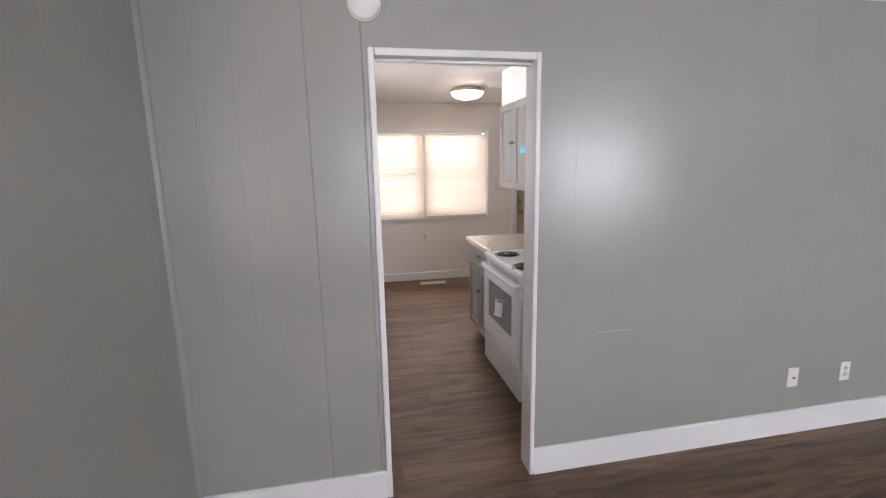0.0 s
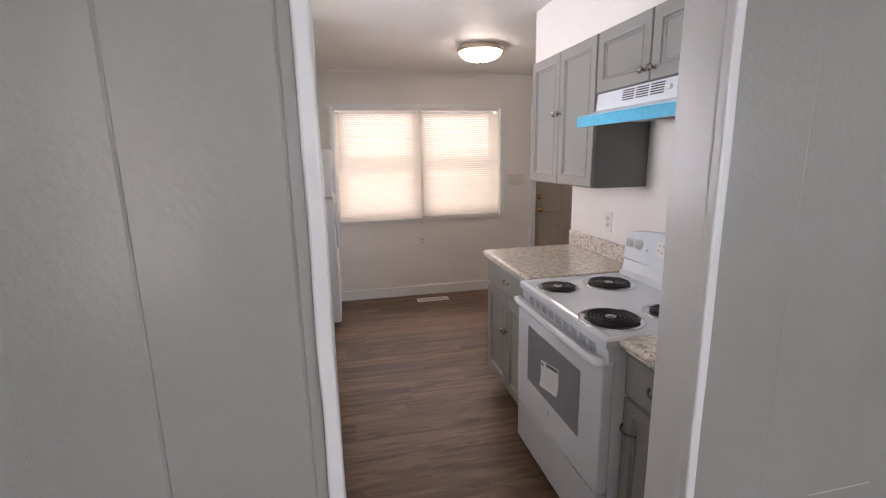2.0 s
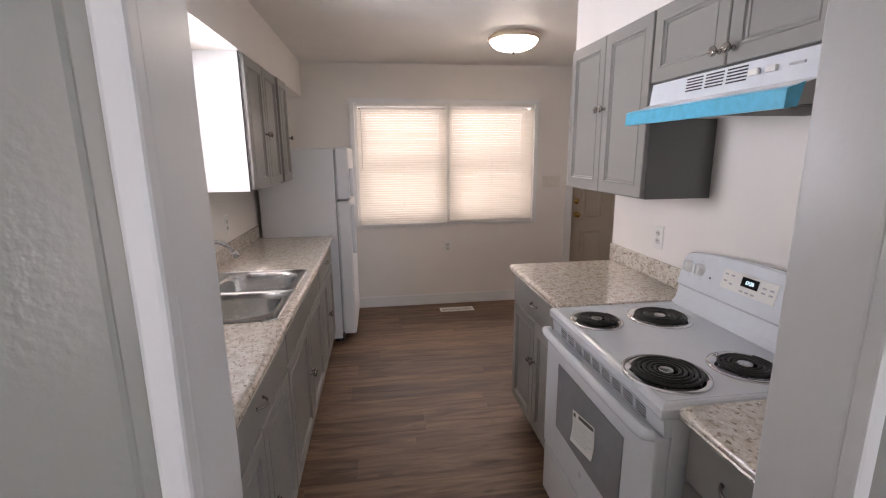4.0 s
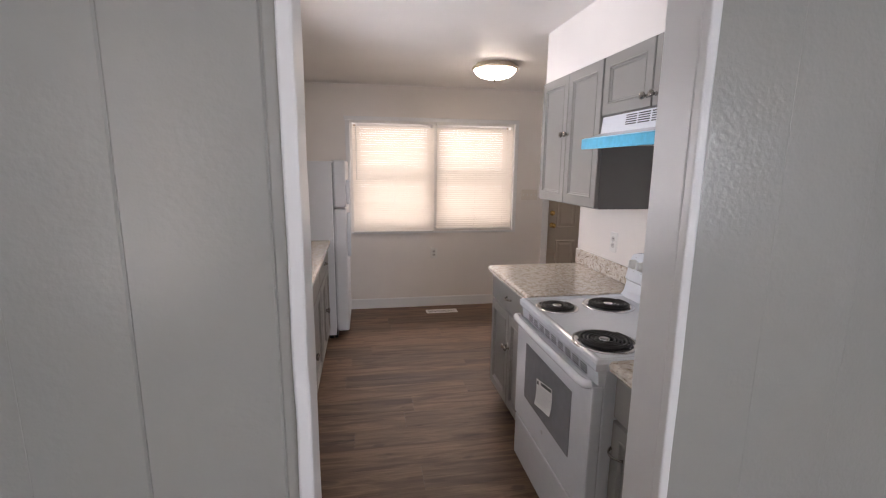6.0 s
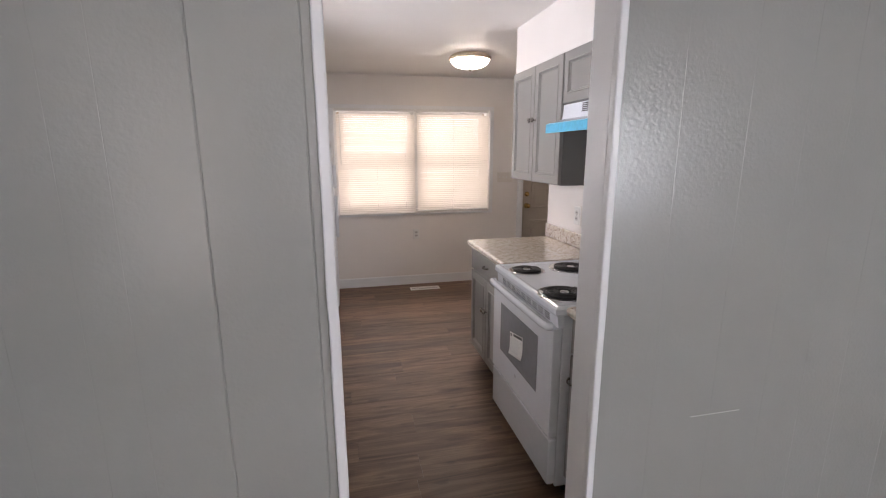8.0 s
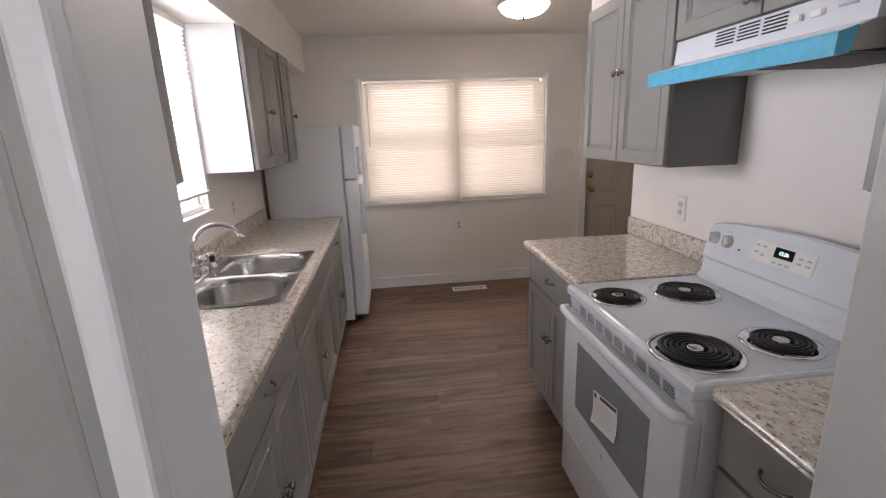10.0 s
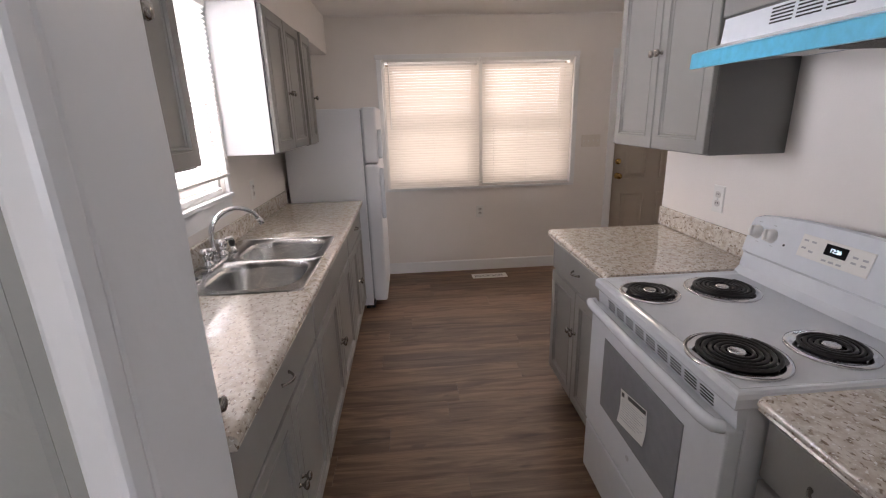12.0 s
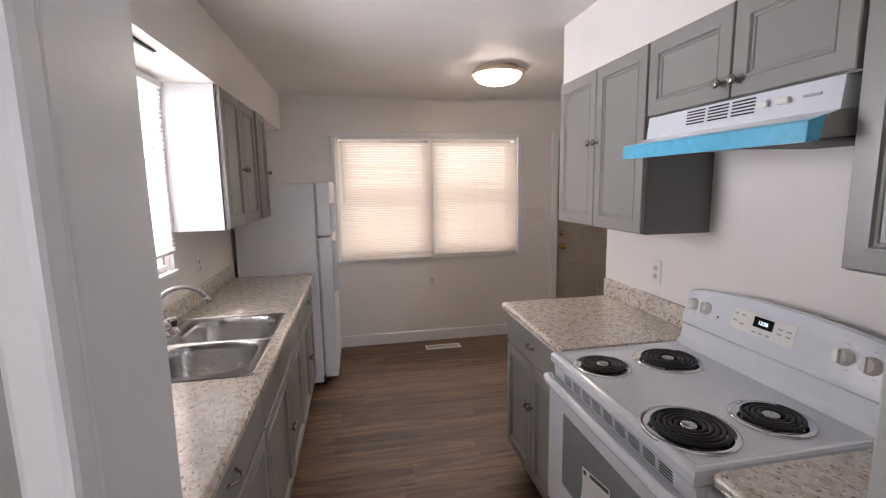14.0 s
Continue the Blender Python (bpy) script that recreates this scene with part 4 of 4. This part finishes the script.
# ---- ceiling lamp ----
LX, LY = 1.399, 5.185
lamp = thing("ceiling_lamp", (LX, LY, TOP), "lit flush-mount ceiling lamp with a frosted dome and nickel pan", "ceiling lamp")
T = Matrix.Translation((LX, LY, TOP))
part("pan", lathe([(0.150, 0), (0.156, -0.010), (0.178, -0.022), (0.184, -0.028), (0.184, -0.040), (0.177, -0.046), (0.150, -0.046)], T, 48), PAN, lamp, "brushed nickel", True)
part("dome", lathe([(0.170, -0.044), (0.168, -0.052), (0.154, -0.074), (0.126, -0.094), (0.08, -0.109), (0.04, -0.115), (0.001, -0.117)], T, 48), DOME, lamp, "frosted glass, lit", True)
part("finial", lathe([(0.012, -0.114), (0.012, -0.120), (0.006, -0.124), (0.009, -0.130), (0.005, -0.136), (0.001, -0.137)], T, 16), NICKEL, lamp, "", True)
settle(lamp)

# ---- small fittings ----


def plate(name, m, w, h, label, category, parts=(), group=""):
    """A cover plate built on the xy plane, z out of the wall; parts: (kind, x, y)."""
    root = thing(name, m.translation, label, category, group)
    b = stepped(-w / 2, w / 2, -h / 2, h / 2, [(0, 0), (0, 0.003), (0.003, 0.0055)], lambda u, v, d: (u, v, d))
    b.transform(m)
    part("plate", b, ALMOND if "switch" in name else PLASTIC, root)
    for kind, px, py in parts:
        if kind == "socket":
            b = loft([ring(px, py, 0.0165, 0.014, z, 3) for z in (0.004, 0.0075)])
            b.transform(m)
            s = part("socket", b, SOCKET, root)
            for q in (-0.006, 0.006):
                b = box(px + q - 0.0016, px + q + 0.0016, py - 0.002, py + 0.006, 0.0065, 0.0082)
                b.transform(m)
                part("slot", b, BLACK, s)
        elif kind == "toggle":
            b = box(px - 0.004, px + 0.004, py - 0.010, py + 0.010, 0.004, 0.0075)
            box(px - 0.003, px + 0.003, py + 0.000, py + 0.007, 0.0075, 0.016, bm=b)
            b.transform(m)
            part("toggle", b, PLASTIC, root)
        elif kind == "screw":
            b = lathe([(0.003, 0.0045), (0.003, 0.0066), (0.0005, 0.0068)], m @ Matrix.Translation((px, py, 0)), 10)
            part("screw", b, GRAY_PRINT, root)
        elif kind == "jack":
            b = lathe([(0.007, 0.004), (0.007, 0.009), (0.004, 0.009), (0.004, 0.016), (0.0005, 0.016)], m @ Matrix.Translation((px, py, 0)), 14)
            part("jack", b, NICKEL, root)
    settle(root)
    return root


FACE_S = Matrix.Rotation(radians(90), 4, "X")                      # faces -y
FACE_W = Matrix.Rotation(radians(-90), 4, "Z") @ FACE_S            # faces -x
FACE_E = Matrix.Rotation(radians(90), 4, "Z") @ FACE_S             # faces +x
DUPLEX = [("socket", 0, 0.0195), ("socket", 0, -0.0195), ("screw", 0, 0)]
plate("outlet", Matrix.Translation((1.085, FAR, 0.605)) @ FACE_S, 0.07, 0.115, "white duplex outlet below the twin window", "outlet", DUPLEX, "outlets")
plate("outlet", Matrix.Translation((XR, 3.87, 1.125)) @ FACE_W, 0.072, 0.118, "white duplex outlet above the counter", "outlet", DUPLEX, "outlets")
plate("cable_plate", Matrix.Translation((2.515, WY, 0.345)) @ FACE_S, 0.07, 0.115, "white cover plate with a cable jack low on the grey wall", "wall plate", [("jack", 0, 0)])
plate("outlet", Matrix.Translation((2.88, WY, 0.342)) @ FACE_S, 0.07, 0.115, "white duplex outlet low on the grey wall", "outlet", DUPLEX, "outlets")
plate("outlet", Matrix.Translation((XL, 4.75, 1.12)) @ FACE_E, 0.07, 0.115, "white duplex outlet above the sink counter", "outlet", DUPLEX, "outlets")
plate("switch_plate", Matrix.Translation((2.164, FAR, 1.246)) @ FACE_S, 0.185, 0.115, "almond four-gang switch plate beside the back door", "light switch",
      [("toggle", -0.069, 0), ("toggle", -0.023, 0), ("toggle", 0.023, 0), ("toggle", 0.069, 0)])

smoke = thing("smoke_detector", (0.205, WY, 2.185), "round white smoke detector above the doorway", "smoke detector")
SM = Matrix.Translation((0.205, WY, 2.195)) @ FACE_S
part("base", lathe([(0.066, 0), (0.066, 0.008), (0.062, 0.010)], SM, 40), PLASTIC, smoke, "", True)
part("cover", lathe([(0.061, 0.010), (0.060, 0.026), (0.050, 0.036), (0.03, 0.040), (0.001, 0.041)], SM, 40), PLASTIC, smoke, "", True)
settle(smoke)

vent = thing("floor_vent", (1.14, 6.11, 0), "white metal floor register set in the planks", "floor vent")
V0, V1, V2, V3 = 0.972, 1.312, 6.045, 6.16
part("backing", box(V0 + 0.01, V1 - 0.01, V2 + 0.01, V3 - 0.01, 0.0005, 0.002), BLACK, vent)
bm = box(V0, V1, V2, V2 + 0.024, 0.0005, 0.006, 0.002)
box(V0, V1, V3 - 0.024, V3, 0.0005, 0.006, 0.002, bm=bm)
box(V0, V0 + 0.026, V2 + 0.022, V3 - 0.022, 0.0005, 0.0058, bm=bm)
box(V1 - 0.026, V1, V2 + 0.022, V3 - 0.022, 0.0005, 0.0058, bm=bm)
part("frame", bm, PLASTIC, vent)
for i in range(24):
    x = V0 + 0.034 + i * 0.0118
    part("slat", box(x, x + 0.0065, V2 + 0.024, V3 - 0.024, 0.002, 0.0052), PLASTIC, vent)
settle(vent)

# ---- outside ----
structure("ground", box(-300, 300, -300, 300, -0.50, -0.40), GRASS, "plain lawn round the house", "ground")
nb = thing("neighbour_house", (1.0, 12.0, -0.4), "tan sided neighbouring house seen through the blinds", "house")
part("wall", box(-6, 8, 11.0, 14.0, -0.4, 2.6), SIDING, nb)
part("roof", prism([(10.6, 2.6), (14.4, 2.6), (12.5, 3.9)], "x", -6.4, 8.4), plain("gray_shingles", (0.12, 0.11, 0.10), 0.9), nb)
settle(nb)

# ---- panelling and planks, piece by piece ----


def panel_mesh(w, z0, z1, ca, cb):
    """A panel board lying on the xz plane with its face towards -y; ca, cb: the bevels of its long edges."""
    out = bmesh.new()
    pts = [(-w / 2, 0.0), (-w / 2, -0.009 + ca * 0.9), (-w / 2 + ca, -0.009), (w / 2 - cb, -0.009), (w / 2, -0.009 + cb * 0.9), (w / 2, 0.0)]
    lo, hi = [out.verts.new((x, y, z0)) for x, y in pts], [out.verts.new((x, y, z1)) for x, y in pts]
    for i in range(5):
        out.faces.new((lo[i], lo[i + 1], hi[i + 1], hi[i]))
    out.faces.new(lo)
    out.faces.new(hi[::-1])
    bmesh.ops.recalc_face_normals(out, faces=out.faces[:])
    me = bpy.data.meshes.new("panel_board")
    out.to_mesh(me)
    out.free()
    me.materials.append(GRAY_WALL)
    return me


boards = {}
FINE, OPEN = 0.0008, 0.0036   # joints filled with paint, and open ones


def panel_board(parent, m, w, z0, z1, ca=FINE, cb=FINE):
    key = (round(w, 3), z0, z1, ca, cb)
    if key not in boards:
        boards[key] = panel_mesh(w, z0, z1, ca, cb)
    ob = new("panel_board", boards[key])
    ob.parent = parent
    ob.matrix_basis = m


open_joints = {-0.035, 0.187}
left = [LIV, -0.45, -0.305, -0.21, -0.035, 0.187, 0.209]
right = [0.953, 1.135, 1.35, 1.545, 1.70, 1.86, 2.10, 2.24]
rng = random.Random(4)
while right[-1] < 5.6:
    right.append(round(right[-1] + rng.choice((0.10, 0.14, 0.16, 0.20, 0.24)), 3))
right.append(5.95)
over = [0.209, 0.31, 0.47, 0.57, 0.77, 0.87, 0.953]
for xs, z0 in ((left, 0.0), (right, 0.0), (over, 2.0375)):
    for a, b in zip(xs, xs[1:]):
        panel_board(wall_partition, Matrix.Translation(((a + b) / 2, WY + 0.009, 0)), b - a, z0, TOP, OPEN if a in open_joints else FINE, OPEN if b in open_joints else FINE)
ys = [WY - 0.0]
while ys[-1] > 1.25:
    ys.append(round(ys[-1] - rng.choice((0.10, 0.14, 0.16, 0.20, 0.24)), 3))
ys[-1] = 1.10
side_m = Matrix.Rotation(radians(90), 4, "Z")
for a, b in zip(ys, ys[1:]):
    panel_board(wall_side, Matrix.Translation((LIV - 0.009, (a + b) / 2, 0)) @ side_m, a - b, 0.0, TOP)

part("scuff", box(1.28, 1.46, WY - 0.0008, WY + 0.0004, 0.730, 0.7318), SOCKET, wall_partition, "pale scratch in the paint")
floor_ob = bpy.data.objects["floor"]
PW, PL = 0.182, 1.22
planks = {}


def plank_mesh(l):
    out = bmesh.new()
    c, w = 0.0009, PW - 0.0004
    l -= 0.0008
    lo = [out.verts.new((sx * l / 2, sy * w / 2, -0.0055)) for sx, sy in ((-1, -1), (1, -1), (1, 1), (-1, 1))]
    md = [out.verts.new((sx * l / 2, sy * w / 2, -c * 0.7)) for sx, sy in ((-1, -1), (1, -1), (1, 1), (-1, 1))]
    hi = [out.verts.new((sx * (l / 2 - c), sy * (w / 2 - c), 0.0)) for sx, sy in ((-1, -1), (1, -1), (1, 1), (-1, 1))]
    for a, b in ((lo, md), (md, hi)):
        for i in range(4):
            out.faces.new((a[i], a[(i + 1) % 4], b[(i + 1) % 4], b[i]))
    out.faces.new(hi)
    bmesh.ops.recalc_face_normals(out, faces=out.faces[:])
    me = bpy.data.meshes.new("plank")
    out.to_mesh(me)
    out.free()
    me.materials.append(PLANK)
    return me


def plank_row(y, x0, x1, start):
    spans, x = [], x0
    nxt = x0 + start
    while x < x1 - 0.001:
        e = min(nxt, x1)
        spans.append((x, e))
        x, nxt = e, e + PL
    return spans


rest = bmesh.new()
row, y = 0, FAR
while y > -4.5:
    yc = y - PW / 2
    x0, x1 = (XL, 3.6) if yc > WB else (LIV, 5.95)
    for a, b in plank_row(yc, x0, x1, rng.uniform(0.25, PL)):
        if yc > -1.2:
            key = round(b - a, 3)
            if key not in planks:
                planks[key] = plank_mesh(b - a)
            ob = new("plank", planks[key])
            ob.parent = floor_ob
            ob.location = ((a + b) / 2, yc, 0.0)
        else:
            box(a + 0.0005, b - 0.0005, yc - PW / 2 + 0.0005, yc + PW / 2 - 0.0005, -0.0055, 0.0, bm=rest)
    y -= PW
tagged(part("plank_rest", rest, PLANK, floor_ob), "vinyl planks further back", kind="stuff")
